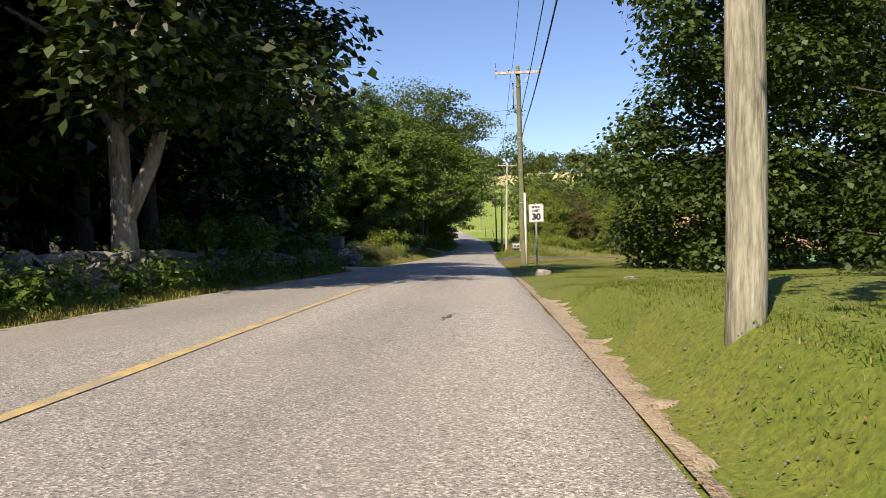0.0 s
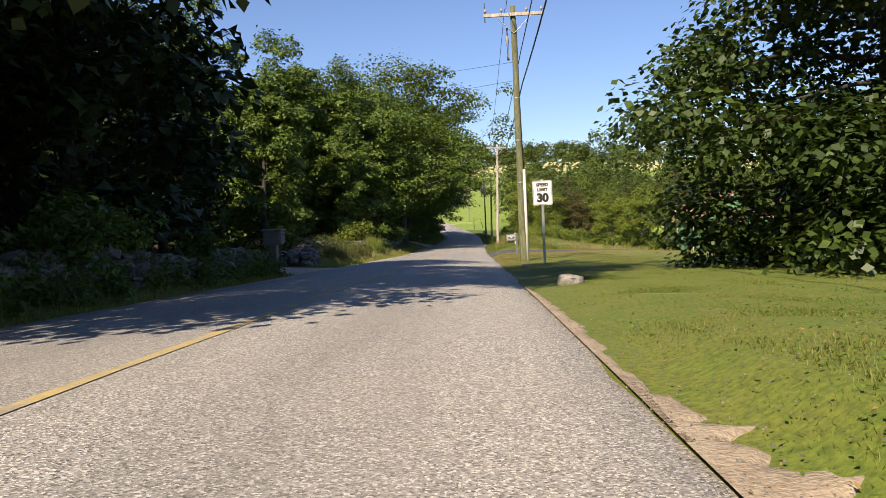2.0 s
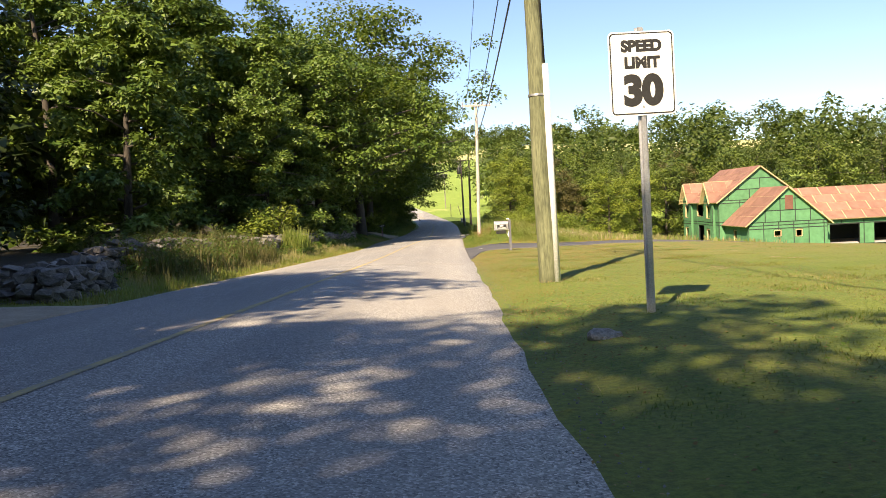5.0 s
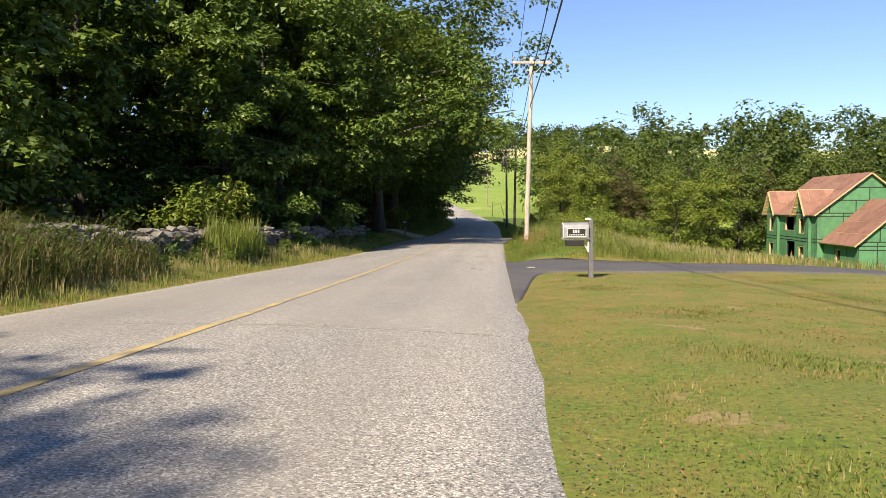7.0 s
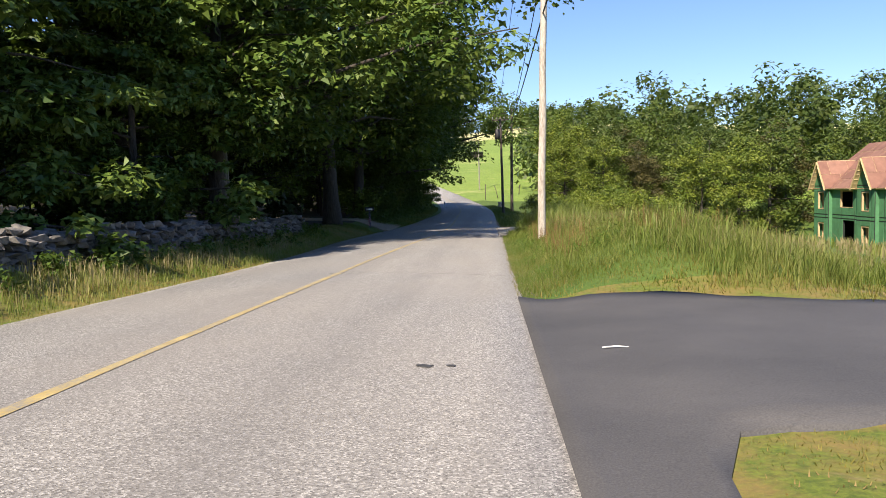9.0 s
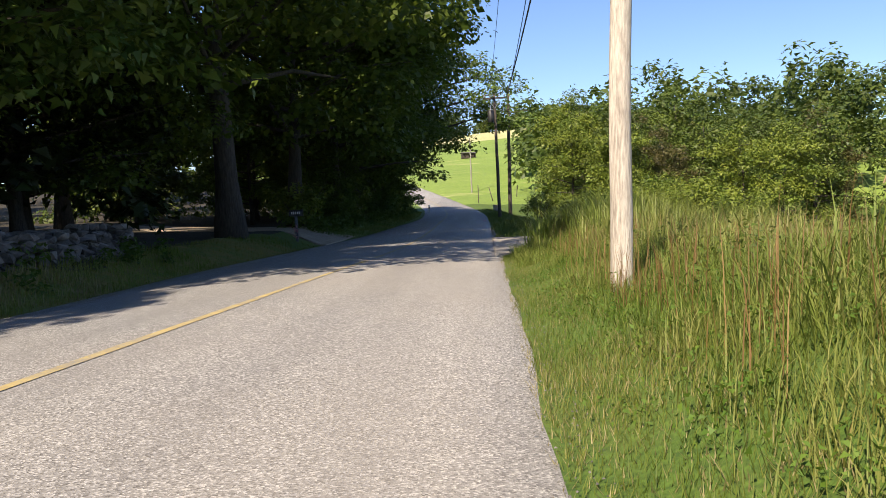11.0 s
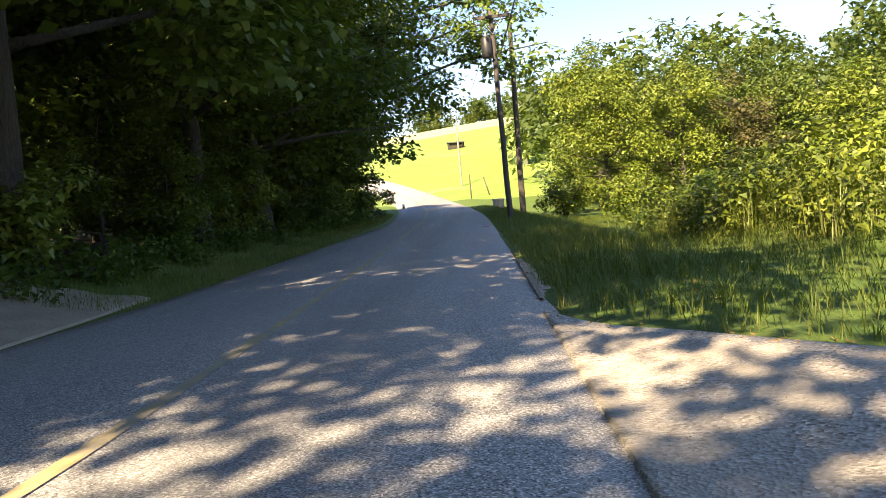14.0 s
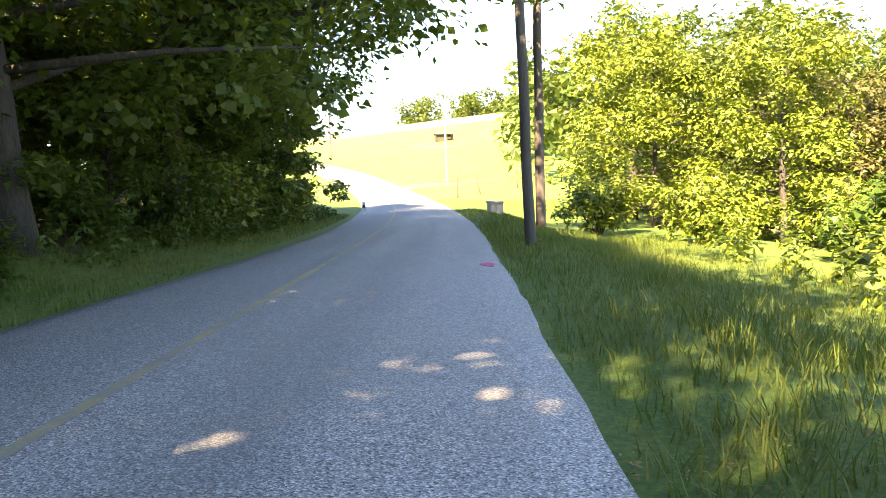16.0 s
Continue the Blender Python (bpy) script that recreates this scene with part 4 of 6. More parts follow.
# ---- mailboxes ----
M_post = plain("grey_painted_post", (0.09, 0.09, 0.10), (0.16, 0.16, 0.17), 5, 0.7, stretch=(1, 1, 0.3), bumps=0.3, dist=0.005)
M_white = plain("white_painted_metal", (0.62, 0.62, 0.60), (0.80, 0.80, 0.78), 6, 0.4, bumps=0.1, dist=0.002)
M_silver = plain("brushed_aluminium_box", (0.28, 0.28, 0.29), (0.52, 0.52, 0.52), 9, 0.38, 0.5, bumps=0.15, dist=0.003)
M_greybox = plain("weathered_grey_plastic", (0.09, 0.088, 0.088), (0.17, 0.165, 0.165), 5, 0.6, bumps=0.2, dist=0.003)
M_yellowpatch = plain("yellow_sticker", (0.70, 0.50, 0.08), (0.80, 0.62, 0.15), 9, 0.6, bumps=0.1, dist=0.001)


def vault(bm, length, w, h, cap=10):
    """A box with a rounded top, along x, from x = 0 to -length, standing at z = 0."""
    prof = [(-w / 2, 0), (-w / 2, h - w / 2 * 0.8)] + [(w / 2 * math.cos(math.pi * (1 - k / cap)), h - w / 2 * 0.8 + w / 2 * 0.8 * math.sin(math.pi * k / cap)) for k in range(1, cap)] + [(w / 2, h - w / 2 * 0.8), (w / 2, 0)]
    a = [bm.verts.new((0, y, z)) for y, z in prof]
    b = [bm.verts.new((-length, y, z)) for y, z in prof]
    for i in range(len(prof)):
        j = (i + 1) % len(prof)
        bm.faces.new((a[i], a[j], b[j], b[i]))
    bm.faces.new(a[::-1]), bm.faces.new(b)


def bars(parent, y, x0, x1, z, n, h, mat):
    for k in range(n):
        bm = bmesh.new()
        w = (x1 - x0) / n
        box(bm, x0 + w * (k + 0.5), y, z, w * 0.62, 0.004, h)
        part("number_bar", bm, mat, parent)


mx, my = 2.16, 57.87
mb = thing("mailbox", pose(mx, my, gz(mx, my), 0, -0.6, 2) @ Matrix.Scale(0.94, 4), "silver mailbox with rounded top on a grey wooden post", "mailbox")
bm = bmesh.new()
box(bm, 0, 0, 0.55, 0.105, 0.105, 1.5, bevel=0.008)
part("post", bm, M_post, mb, "grey painted square wooden post")
bm = bmesh.new()
tube(bm, [(-0.06, 0, 1.30), (-0.06, 0, 1.34)], [0.07, 0.05], 8)
part("post_cap", bm, M_white, mb, "small white post cap")
bm = bmesh.new()
box(bm, -0.34, 0, 0.885, 0.60, 0.24, 0.03, bevel=0.004)
part("shelf", bm, M_white, mb, "white bracket plate under the box")
bm = bmesh.new()
vault(bm, 0.56, 0.29, 0.34)
body = part("box_body", bm, M_silver, mb, "silver sheet-metal box", m=pose(-0.065, 0, 0.90))
bm = bmesh.new()
vault(bm, 0.014, 0.31, 0.352)
rim = part("door_rim", bm, M_white, body, "white rounded rim round the front", m=pose(-0.556, 0, -0.004))
bm = bmesh.new()
vault(bm, 0.010, 0.27, 0.315)
part("door", bm, M_post, rim, "dark grey front door", m=pose(-0.012, 0, 0.018))
bm = bmesh.new()
box(bm, -0.27, -0.149, 0.125, 0.40, 0.008, 0.17, bevel=0.003)
pl = part("number_plate", bm, M_ink, body, "black panel with raised white rim")
for q in ((-0.27, 0.215, 0.42, 0.014), (-0.27, 0.035, 0.42, 0.014), (-0.475, 0.125, 0.014, 0.19), (-0.065, 0.125, 0.014, 0.19)):
    bm = bmesh.new()
    box(bm, q[0], -0.153, q[1], q[2], 0.012, q[3])
    part("rim", bm, M_white, pl)
bars(body, -0.156, -0.36, -0.20, 0.15, 3, 0.07, M_white)
bars(body, -0.156, -0.44, -0.10, 0.07, 9, 0.022, M_white)
bm = bmesh.new()
box(bm, -0.34, -0.125, 0.262, 0.20, 0.004, 0.06, Matrix.Rotation(radians(-28), 4, 'X') @ Matrix.Translation((0, 0.012, -0.07)))
part("sticker", bm, M_yellowpatch, body, "faded yellow sticker")
bm = bmesh.new()
tube(bm, [(-0.42, 0, 0.86), (-0.30, 0, 0.845), (-0.18, 0, 0.78), (-0.10, 0, 0.68), (-0.065, 0, 0.60)], [0.016] * 5, 8)
part("brace", bm, M_white, mb, "curved white support arm", True)
bm = bmesh.new()
box(bm, -0.06, 0, 0.74, 0.03, 0.1, 0.32, bevel=0.004)
part("bracket", bm, M_white, mb)
bm = bmesh.new()
box(bm, -0.36, 0, 0.785, 0.40, 0.2, 0.14, bevel=0.012)
part("newspaper_box", bm, M_ink, mb, "dark grey newspaper tube under the box")

lx, ly = -6.6, 34.4
lb = thing("mailbox", pose(lx, ly, gz(lx, ly), 0, 1.0, -4), "large grey plastic mailbox on a stout post in shade", "mailbox")
bm = bmesh.new()
box(bm, 0, 0, 0.3, 0.24, 0.24, 1.1, bevel=0.02)
part("post", bm, M_greybox, lb)
bm = bmesh.new()
box(bm, 0, 0, 1.06, 0.58, 0.42, 0.44, bevel=0.06)
b2 = part("box_body", bm, M_greybox, lb)
bm = bmesh.new()
box(bm, 0, 0, 1.30, 0.64, 0.48, 0.05, bevel=0.02)
part("lid", bm, M_greybox, lb)
bm = bmesh.new()
box(bm, 0.295, 0, 1.06, 0.012, 0.34, 0.34, bevel=0.004)
part("door", bm, M_greybox, b2)
bm = bmesh.new()
box(bm, 0.31, 0, 1.16, 0.02, 0.1, 0.03, bevel=0.004)
part("handle", bm, M_ink, b2)

lx, ly = -6.75, 99.0
lc = thing("mailbox", pose(lx, ly, gz(lx, ly), 0, 0, 8), "black mailbox with white numbers on a short post", "mailbox")
bm = bmesh.new()
box(bm, 0, 0, 0.4, 0.1, 0.1, 1.1, bevel=0.008)
part("post", bm, M_post, lc)
bm = bmesh.new()
vault(bm, 0.5, 0.2, 0.24)
b3 = part("box_body", bm, M_ink, lc, m=pose(0.25, 0, 0.95))
bars(b3, -0.104, -0.42, -0.08, 0.12, 5, 0.09, M_white)
bm = bmesh.new()
vault(bm, 0.012, 0.212, 0.25)
part("door", bm, M_ink, b3, m=pose(0.012, 0, -0.003))
M_pink = leafy("pink_petal", [(0.0, (0.45, 0.12, 0.18)), (0.6, (0.6, 0.2, 0.26)), (1.0, (0.75, 0.4, 0.42))], 0.3)
tagged(new("flowering_vine", leaf_mesh("flowering_vine", [(lx, ly - 0.12, gz(lx, ly) + z) for z in (0.25, 0.45, 0.6)], [(0.1, 0.06, 0.14)] * 3, [45, 45, 30], 0.06, M_pink, 77)), "small pink flowers climbing the mailbox post", "flowers")


# ---- boulder by the verge, shed, fence posts and small things ----
def stone_mesh(seed, sx, sy, sz, n=13):
    rng = random.Random(seed)
    bm = bmesh.new()
    for i in range(n):
        a, c = rng.uniform(0, 6.283), rng.uniform(-1, 1)
        s = math.sqrt(1 - c * c) ** 0.6
        bm.verts.new((sx * 0.5 * s * math.cos(a) * rng.uniform(0.8, 1.1), sy * 0.5 * s * math.sin(a) * rng.uniform(0.8, 1.1), sz * 0.5 * (c if abs(c) < 0.6 else math.copysign(0.75, c)) * 1.3))
    bmesh.ops.convex_hull(bm, input=bm.verts)
    bmesh.ops.delete(bm, geom=[v for v in bm.verts if not v.link_faces], context='VERTS')
    return mesh_from(bm, "stone", M_stone, False)


def boulder(x, y, s, seed, label):
    me = stone_mesh(seed, s[0], s[1], s[2], 40)
    bm = bmesh.new()
    bm.from_mesh(me)
    bmesh.ops.subdivide_edges(bm, edges=bm.edges, cuts=2, use_grid_fill=True, smooth=0.4)
    for v in bm.verts:
        v.co += v.normal * 0.035 * noise.noise(v.co * 7) + v.normal * 0.012 * noise.noise(v.co * 23)
    ob = part("boulder", bm, M_boulder, smooth=True, m=pose(x, y, gz(x, y) + s[2] * 0.12, 4, 6, 20))
    return tagged(ob, label, "boulder")


M_boulder = plain("pale_granite", (0.15, 0.135, 0.11), (0.46, 0.43, 0.38), 5, 0.9, bumps=0.8, dist=0.03, grain=40)
boulder(1.3, 24.3, (0.5, 0.42, 0.22), 5, "pale weathered granite boulder in the lawn edge")
boulder(1.9, 14.5, (0.22, 0.2, 0.1), 6, "small pale stone in the lawn")
boulder(1.18, 34.0, (0.3, 0.22, 0.12), 7, "small pale stone near the pole")

M_shed = plain("dark_shed_boards", (0.03, 0.025, 0.02), (0.09, 0.07, 0.05), 2, 0.9, stretch=(4, 4, 0.3), bumps=0.4)
M_shedroof = plain("shed_roof_sheet", (0.06, 0.055, 0.05), (0.14, 0.13, 0.12), 2, 0.8, bumps=0.3)
hx, hy = -3.2, 245.0
shed = thing("field_shed", pose(hx, hy, gz(hx, hy), 0, 0, 12) @ Matrix.Scale(0.48, 4), "low dark wooden shed in the hay field", "shed")
bm = bmesh.new()
box(bm, 0, 1.7, 1.1, 6.4, 0.2, 2.4), box(bm, -3.1, 0, 1.1, 0.2, 3.4, 2.4), box(bm, 3.1, 0, 1.1, 0.2, 3.4, 2.4), box(bm, -1.0, -1.6, 1.1, 4.2, 0.2, 2.4)
part("wall", bm, M_shed, shed)
bm = bmesh.new()
box(bm, 0, -1.0, 2.75, 7.0, 2.3, 0.12, Matrix.Rotation(radians(12), 4, 'X') @ Matrix.Translation((0, 0, 0.05))), box(bm, 0, 1.05, 2.75, 7.0, 2.3, 0.12, Matrix.Rotation(radians(-12), 4, 'X') @ Matrix.Translation((0, 0, 0.05)))
part("roof", bm, M_shedroof, shed)


def fence_post(x, y, h, lean, r=0.06):
    bm = bmesh.new()
    tube(bm, [(0, 0, -0.3), (0.01, 0, h * 0.5), (0, 0.01, h)], [r, r * 0.95, r * 0.85], 8, 0.2)
    tagged(part("fence_post", bm, M_pole_dark, smooth=True, m=pose(x, y, gz(x, y), 0, lean, 0)), "rough dark wooden fence post at the field edge", "fence post", "field fence posts")


for x, y, h, l in ((-0.6, 166, 2.3, 0), (1.2, 170, 1.9, -14), (4.5, 175, 1.5, 3), (9, 180, 1.5, -2), (14, 186, 1.5, 4), (-22, 196, 1.4, 0), (-26, 204, 1.4, 3)):
    fence_post(x, y, h, l)

mk = thing("marker_post", pose(-5.5, 149, gz(-5.5, 149)), "small white roadside marker with black band", "marker post")
bm = bmesh.new()
box(bm, 0, 0, 0.3, 0.16, 0.05, 0.9, bevel=0.01)
part("post", bm, M_white, mk)
bm = bmesh.new()
box(bm, 0, 0, 0.5, 0.166, 0.056, 0.16)
part("band", bm, M_ink, mk, "black band")

M_concrete = plain("old_concrete", (0.28, 0.27, 0.25), (0.46, 0.44, 0.41), 3, 0.9, bumps=0.5, dist=0.01)
cv = thing("culvert_headwall", pose(1.35, 146.5, gz(1.35, 146.5), 0, 0, 6), "low weathered concrete culvert headwall at the road edge", "culvert")
bm = bmesh.new()
box(bm, 0, 0, 0.15, 0.35, 3.2, 0.75, bevel=0.03)
part("wall", bm, M_concrete, cv)
bm = bmesh.new()
box(bm, 0, 0, 0.56, 0.45, 3.4, 0.1, bevel=0.02)
part("coping", bm, M_concrete, cv)

M_tar = plain("old_tar", (0.04, 0.04, 0.04), (0.09, 0.088, 0.085), 4, 0.6, bumps=0.4, dist=0.004)
M_stain = plain("faded_oil_stain", (0.10, 0.098, 0.094), (0.24, 0.235, 0.225), 9, 0.8, bumps=0.4, dist=0.004, grain=80)
M_pinkpaint = plain("pink_marking_paint", (0.55, 0.05, 0.12), (0.75, 0.12, 0.2), 6, 0.8, bumps=0.3, dist=0.002)


def patch(x, y, rx, ry, mat, label, seed, cat="road patch"):
    bm = bmesh.new()
    n = 18
    vs = []
    for k in range(n):
        a = 2 * math.pi * k / n
        w = 1 + 0.45 * noise.noise(Vector((math.cos(a) * 1.5 + seed, math.sin(a) * 1.5, seed)))
        px, py = x + rx * w * math.cos(a), y + ry * w * math.sin(a)
        u = (px - EDGE_L) / (EDGE_R - EDGE_L)
        vs.append(bm.verts.new((px, py, float(road_z(py)) + CROWN * (1 - (2 * u - 1) ** 2) + 0.006)))
    bm.faces.new(vs)
    r = bmesh.ops.extrude_face_region(bm, geom=bm.faces[:])
    bmesh.ops.translate(bm, verts=[v for v in r["geom"] if isinstance(v, bmesh.types.BMVert)], vec=(0, 0, -0.012))
    tagged(part("road_patch", bm, mat), label, cat)


patch(-2.0, 49.2, 2.0, 0.009, M_stain, "long thin crack across the road", 8, "road crack")
patch(-1.2, 70.5, 1.6, 0.008, M_stain, "long thin crack across the road", 9, "road crack")


def oil_streak(x, y, length, seed, label):
    """A spatter of small dark drops strung along the road."""
    rng = random.Random(seed)
    bm = bmesh.new()
    for k in range(46):
        t = rng.gauss(0.5, 0.22)
        px, py = x + 0.10 * (t - 0.5) + rng.gauss(0, 0.016), y + length * (t - 0.5)
        u = (px - EDGE_L) / (EDGE_R - EDGE_L)
        z = float(road_z(py)) + CROWN * (1 - (2 * u - 1) ** 2) + 0.003
        r = rng.uniform(0.005, 0.018)
        bmesh.ops.create_cone(bm, cap_ends=True, segments=7, radius1=r, radius2=r * 0.7, depth=0.006, matrix=Matrix.Translation((px, py, z)) @ Matrix.Diagonal((1, 1.6, 1, 1)))
    tagged(part("oil_streak", bm, M_tar), label, "oil stain")


oil_streak(-0.73, 11.3, 0.75, 4, "faint dark streak of oil drops on the road")
patch(-0.42, 61.75, 0.07, 0.05, M_tar, "small dark patch on the road", 3)
patch(-0.22, 61.8, 0.04, 0.03, M_tar, "small dark patch on the road", 4)
patch(-1.6, 94.4, 0.1, 0.06, M_tar, "small dark patch on the road", 5)
patch(0.18, 121.5, 0.12, 0.3, M_pinkpaint, "pink spray-paint survey mark on the road edge", 6, "paint mark")
bm = bmesh.new()
tube(bm, [(-0.11, 0, 0), (0, 0.008, 0.006), (0.11, 0, 0)], [0.006, 0.007, 0.005], 6)
tagged(part("stick", bm, M_white, m=pose(1.12, 62.4, gz(1.12, 62.4) + 0.04, 0, 0, 3)), "short pale stick lying on the driveway", "stick")


# ---- the new house, still without cladding ----
M_sheath = per_piece("green_wall_sheathing", [(0.0, (0.065, 0.20, 0.085)), (0.5, (0.08, 0.24, 0.105)), (1.0, (0.10, 0.285, 0.13))], 0.75, 1.5, 0.1, 0.003)
M_seam = plain("black_seam_tape", (0.012, 0.018, 0.014), (0.03, 0.04, 0.032), 2, 0.6, bumps=0.1)
M_stud = plain("raw_lumber", (0.42, 0.30, 0.15), (0.62, 0.47, 0.26), 3, 0.8, stretch=(3, 3, 0.3), bumps=0.2)
M_roofdeck = per_piece("red_roof_decking", [(0.0, (0.23, 0.11, 0.078)), (0.5, (0.28, 0.14, 0.098)), (1.0, (0.34, 0.18, 0.127))], 0.85, 1.2, 0.2, 0.005)
M_opening = plain("reddish_subfloor", (0.12, 0.05, 0.035), (0.20, 0.09, 0.06), 1.5, 0.9, bumps=0.2)


def cut(rects, hole):
    """The rectangles (x0, z0, x1, z1) with a hole taken out of them."""
    out = []
    a0, b0, a1, b1 = hole
    for x0, z0, x1, z1 in rects:
        if a0 >= x1 or a1 <= x0 or b0 >= z1 or b1 <= z0:
            out.append((x0, z0, x1, z1))
            continue
        if b0 > z0:
            out.append((x0, z0, x1, b0))
        if b1 < z1:
            out.append((x0, b1, x1, z1))
        lo, hi = max(z0, b0), min(z1, b1)
        if a0 > x0:
            out.append((x0, lo, a0, hi))
        if a1 < x1:
            out.append((a1, lo, x1, hi))
    return out


def sheathed_wall(house, m, width, rows, holes, gable=None, step=2.44, shift=0.0):
    """A wall in the plane y = 0 of m, facing -y: a thick core with openings, green sheets laid on it with dark seams between, studs in the openings."""
    top_z = rows[-1]
    core = [(0, 0, width, top_z)]
    for h in holes:
        core = cut(core, h)
    bm = bmesh.new()
    for x0, z0, x1, z1 in core:
        box(bm, (x0 + x1) / 2, 0.08, (z0 + z1) / 2, x1 - x0, 0.15, z1 - z0)
    if gable:
        a = [bm.verts.new((x, y, z)) for y in (0.01, 0.15) for x, z in ((0, top_z), (width, top_z), (gable[0], gable[1]))]
        bm.faces.new((a[0], a[1], a[2])), bm.faces.new((a[5], a[4], a[3]))
        for i, j in ((0, 1), (1, 2), (2, 0)):
            bm.faces.new((a[j], a[i], a[i + 3], a[j + 3]))
    w = part("wall", bm, M_seam, house, m=m)
    g = 0.05
    for z0, z1 in zip(rows, rows[1:]):
        x = -shift
        while x < width:
            cells = [(max(0, x) + g, z0 + g, min(width, x + step) - g, z1 - g)]
            x += step
            if cells[0][2] - cells[0][0] < 0.2:
                continue
            for h in holes:
                cells = cut(cells, (h[0] - 0.03, h[1] - 0.03, h[2] + 0.03, h[3] + 0.03))
            for x0, a0, x1, a1 in cells:
                if x1 - x0 < 0.06 or a1 - a0 < 0.06:
                    continue
                bm = bmesh.new()
                box(bm, (x0 + x1) / 2, -0.012, (a0 + a1) / 2, x1 - x0, 0.02, a1 - a0)
                part("sheathing_panel", bm, M_sheath, w)
    if gable:
        # sheets under the rakes, clipped to the slope
        gx, gzz = gable
        z = top_z
        while z < gzz - 0.25:
            z1 = min(z + 1.22, gzz)
            f = lambda zz: ((zz - top_z) / (gzz - top_z))
            x0a, x0b = gx * f(z), gx * f(z1)
            x1a, x1b = width - (width - gx) * f(z), width - (width - gx) * f(z1)
            n = max(1, int((x1a - x0a) / step))
            cuts = [gx + (k - n / 2) * step for k in range(n + 1)]
            cuts = [x0a] + [c for c in cuts if x0a + 0.3 < c < x1a - 0.3] + [x1a]
            for p, q in zip(cuts, cuts[1:]):
                def zmax(xx):
                    s = xx / gx if xx <= gx else (width - xx) / (width - gx)
                    return min(z1, top_z + (gzz - top_z) * s)
                xsamp = sorted({p + g, q - g} | {xx for xx in (x0b, x1b, gx) if p + g < xx < q - g})
                poly = [(p + g, z + g), (q - g, z + g)] + [(xx, max(z + g, zmax(xx) - g)) for xx in reversed(xsamp)]
                clean = []
                for c in poly:
                    if not clean or abs(c[0] - clean[-1][0]) + abs(c[1] - clean[-1][1]) > 0.02:
                        clean.append(c)
                if abs(clean[0][0] - clean[-1][0]) + abs(clean[0][1] - clean[-1][1]) < 0.02:
                    clean.pop()
                if len(clean) < 3:
                    continue
                bm = bmesh.new()
                fr = [bm.verts.new((xx, -0.022, zz)) for xx, zz in clean]
                bk = [bm.verts.new((xx, -0.002, zz)) for xx, zz in clean]
                bm.faces.new(fr)
                for i in range(len(fr)):
                    j = (i + 1) % len(fr)
                    bm.faces.new((fr[j], fr[i], bk[i], bk[j]))
                part("sheathing_panel", bm, M_sheath, w)
            z = z1
    for x0, z0, x1, z1 in holes:
        if x1 - x0 > 3 or z0 < 0.05:
            continue
        bm = bmesh.new()
        for xx in (x0 + 0.04, x1 - 0.04):
            box(bm, xx, 0.09, (z0 + z1) / 2, 0.07, 0.16, z1 - z0)
        box(bm, (x0 + x1) / 2, 0.09, z0 + 0.03, x1 - x0 - 0.16, 0.16, 0.06), box(bm, (x0 + x1) / 2, 0.09, z1 - 0.05, x1 - x0 - 0.16, 0.16, 0.1)
        part("window_frame", bm, M_stud, w, "raw lumber window frame")
    return w


def roof_slab(house, a, b, c, d, t=0.12, rows=4, cols=5):
    """One slope of decking from eave a-b to ridge d-c, in sheets over a dark under-layer."""
    a, b, c, d = (Vector(q) for q in (a, b, c, d))
    n = (b - a).cross(d - a).normalized()
    bm = bmesh.new()
    lo = [bm.verts.new(q - n * t) for q in (a, b, c, d)]
    hi = [bm.verts.new(q - n * 0.004) for q in (a, b, c, d)]
    bm.faces.new(hi), bm.faces.new(lo[::-1])
    for i in range(4):
        j = (i + 1) % 4
        bm.faces.new((lo[i], lo[j], hi[j], hi[i]))
    r = part("roof", bm, M_stud, house, "raw lumber roof edge")
    for i in range(rows):
        off = 0.5 * (i % 2)
        for k in range(-1, cols + 1):
            u0, u1 = max(0, (k + off) / cols), min(1, (k + 1 + off) / cols)
            if u1 - u0 < 0.02:
                continue
            v0, v1 = i / rows, (i + 1) / rows
            def at(u, v):
                return a.lerp(b, u).lerp(d.lerp(c, u), v)
            e = 0.004
            q = [at(u0 + e, v0 + e), at(u1 - e, v0 + e), at(u1 - e, v1 - e), at(u0 + e, v1 - e)]
            bm = bmesh.new()
            h1 = [bm.verts.new(p + n * 0.018) for p in q]
            h0 = [bm.verts.new(p) for p in q]
            bm.faces.new(h1)
            for s in range(4):
                w = (s + 1) % 4
                bm.faces.new((h0[s], h0[w], h1[w], h1[s]))
            part("deck_sheet", bm, M_roofdeck, r)
    return r


HX, HY, HZ = 30.6, 117.0, -6.3
house = thing("new_house", pose(HX, HY, HZ), "two-storey house under construction with green sheathing and red roof decking", "house")
W, L, EAVE, RIDGE = 9.6, 12.6, 5.35, 9.25
# road front (faces -x): holes are windows and the porch opening
front = pose(0, L, 0, 0, 0, -90)
sheathed_wall(house, front, L, (0, 2.55, 2.85, 5.35), [(1.0, 0.7, 2.2, 2.1), (1.0, 3.4, 2.2, 5.0), (4.6, 3.5, 7.0, 5.0), (5.2, 0.0, 7.2, 2.4), (9.2, 0.5, 10.6, 2.2), (9.2, 3.5, 10.6, 5.1)])
sheathed_wall(house, pose(0, 0, 0), W, (0, 2.55, 2.85, 5.05, 5.35), [(5.6, 3.6, 6.4, 4.6)], (W / 2, RIDGE - 0.15))
sheathed_wall(house, pose(W, 0, 0, 0, 0, 90), L, (0, 2.55, 2.85, 5.35), [(3, 0.8, 4.5, 2.2), (7, 0.8, 8.5, 2.2)])
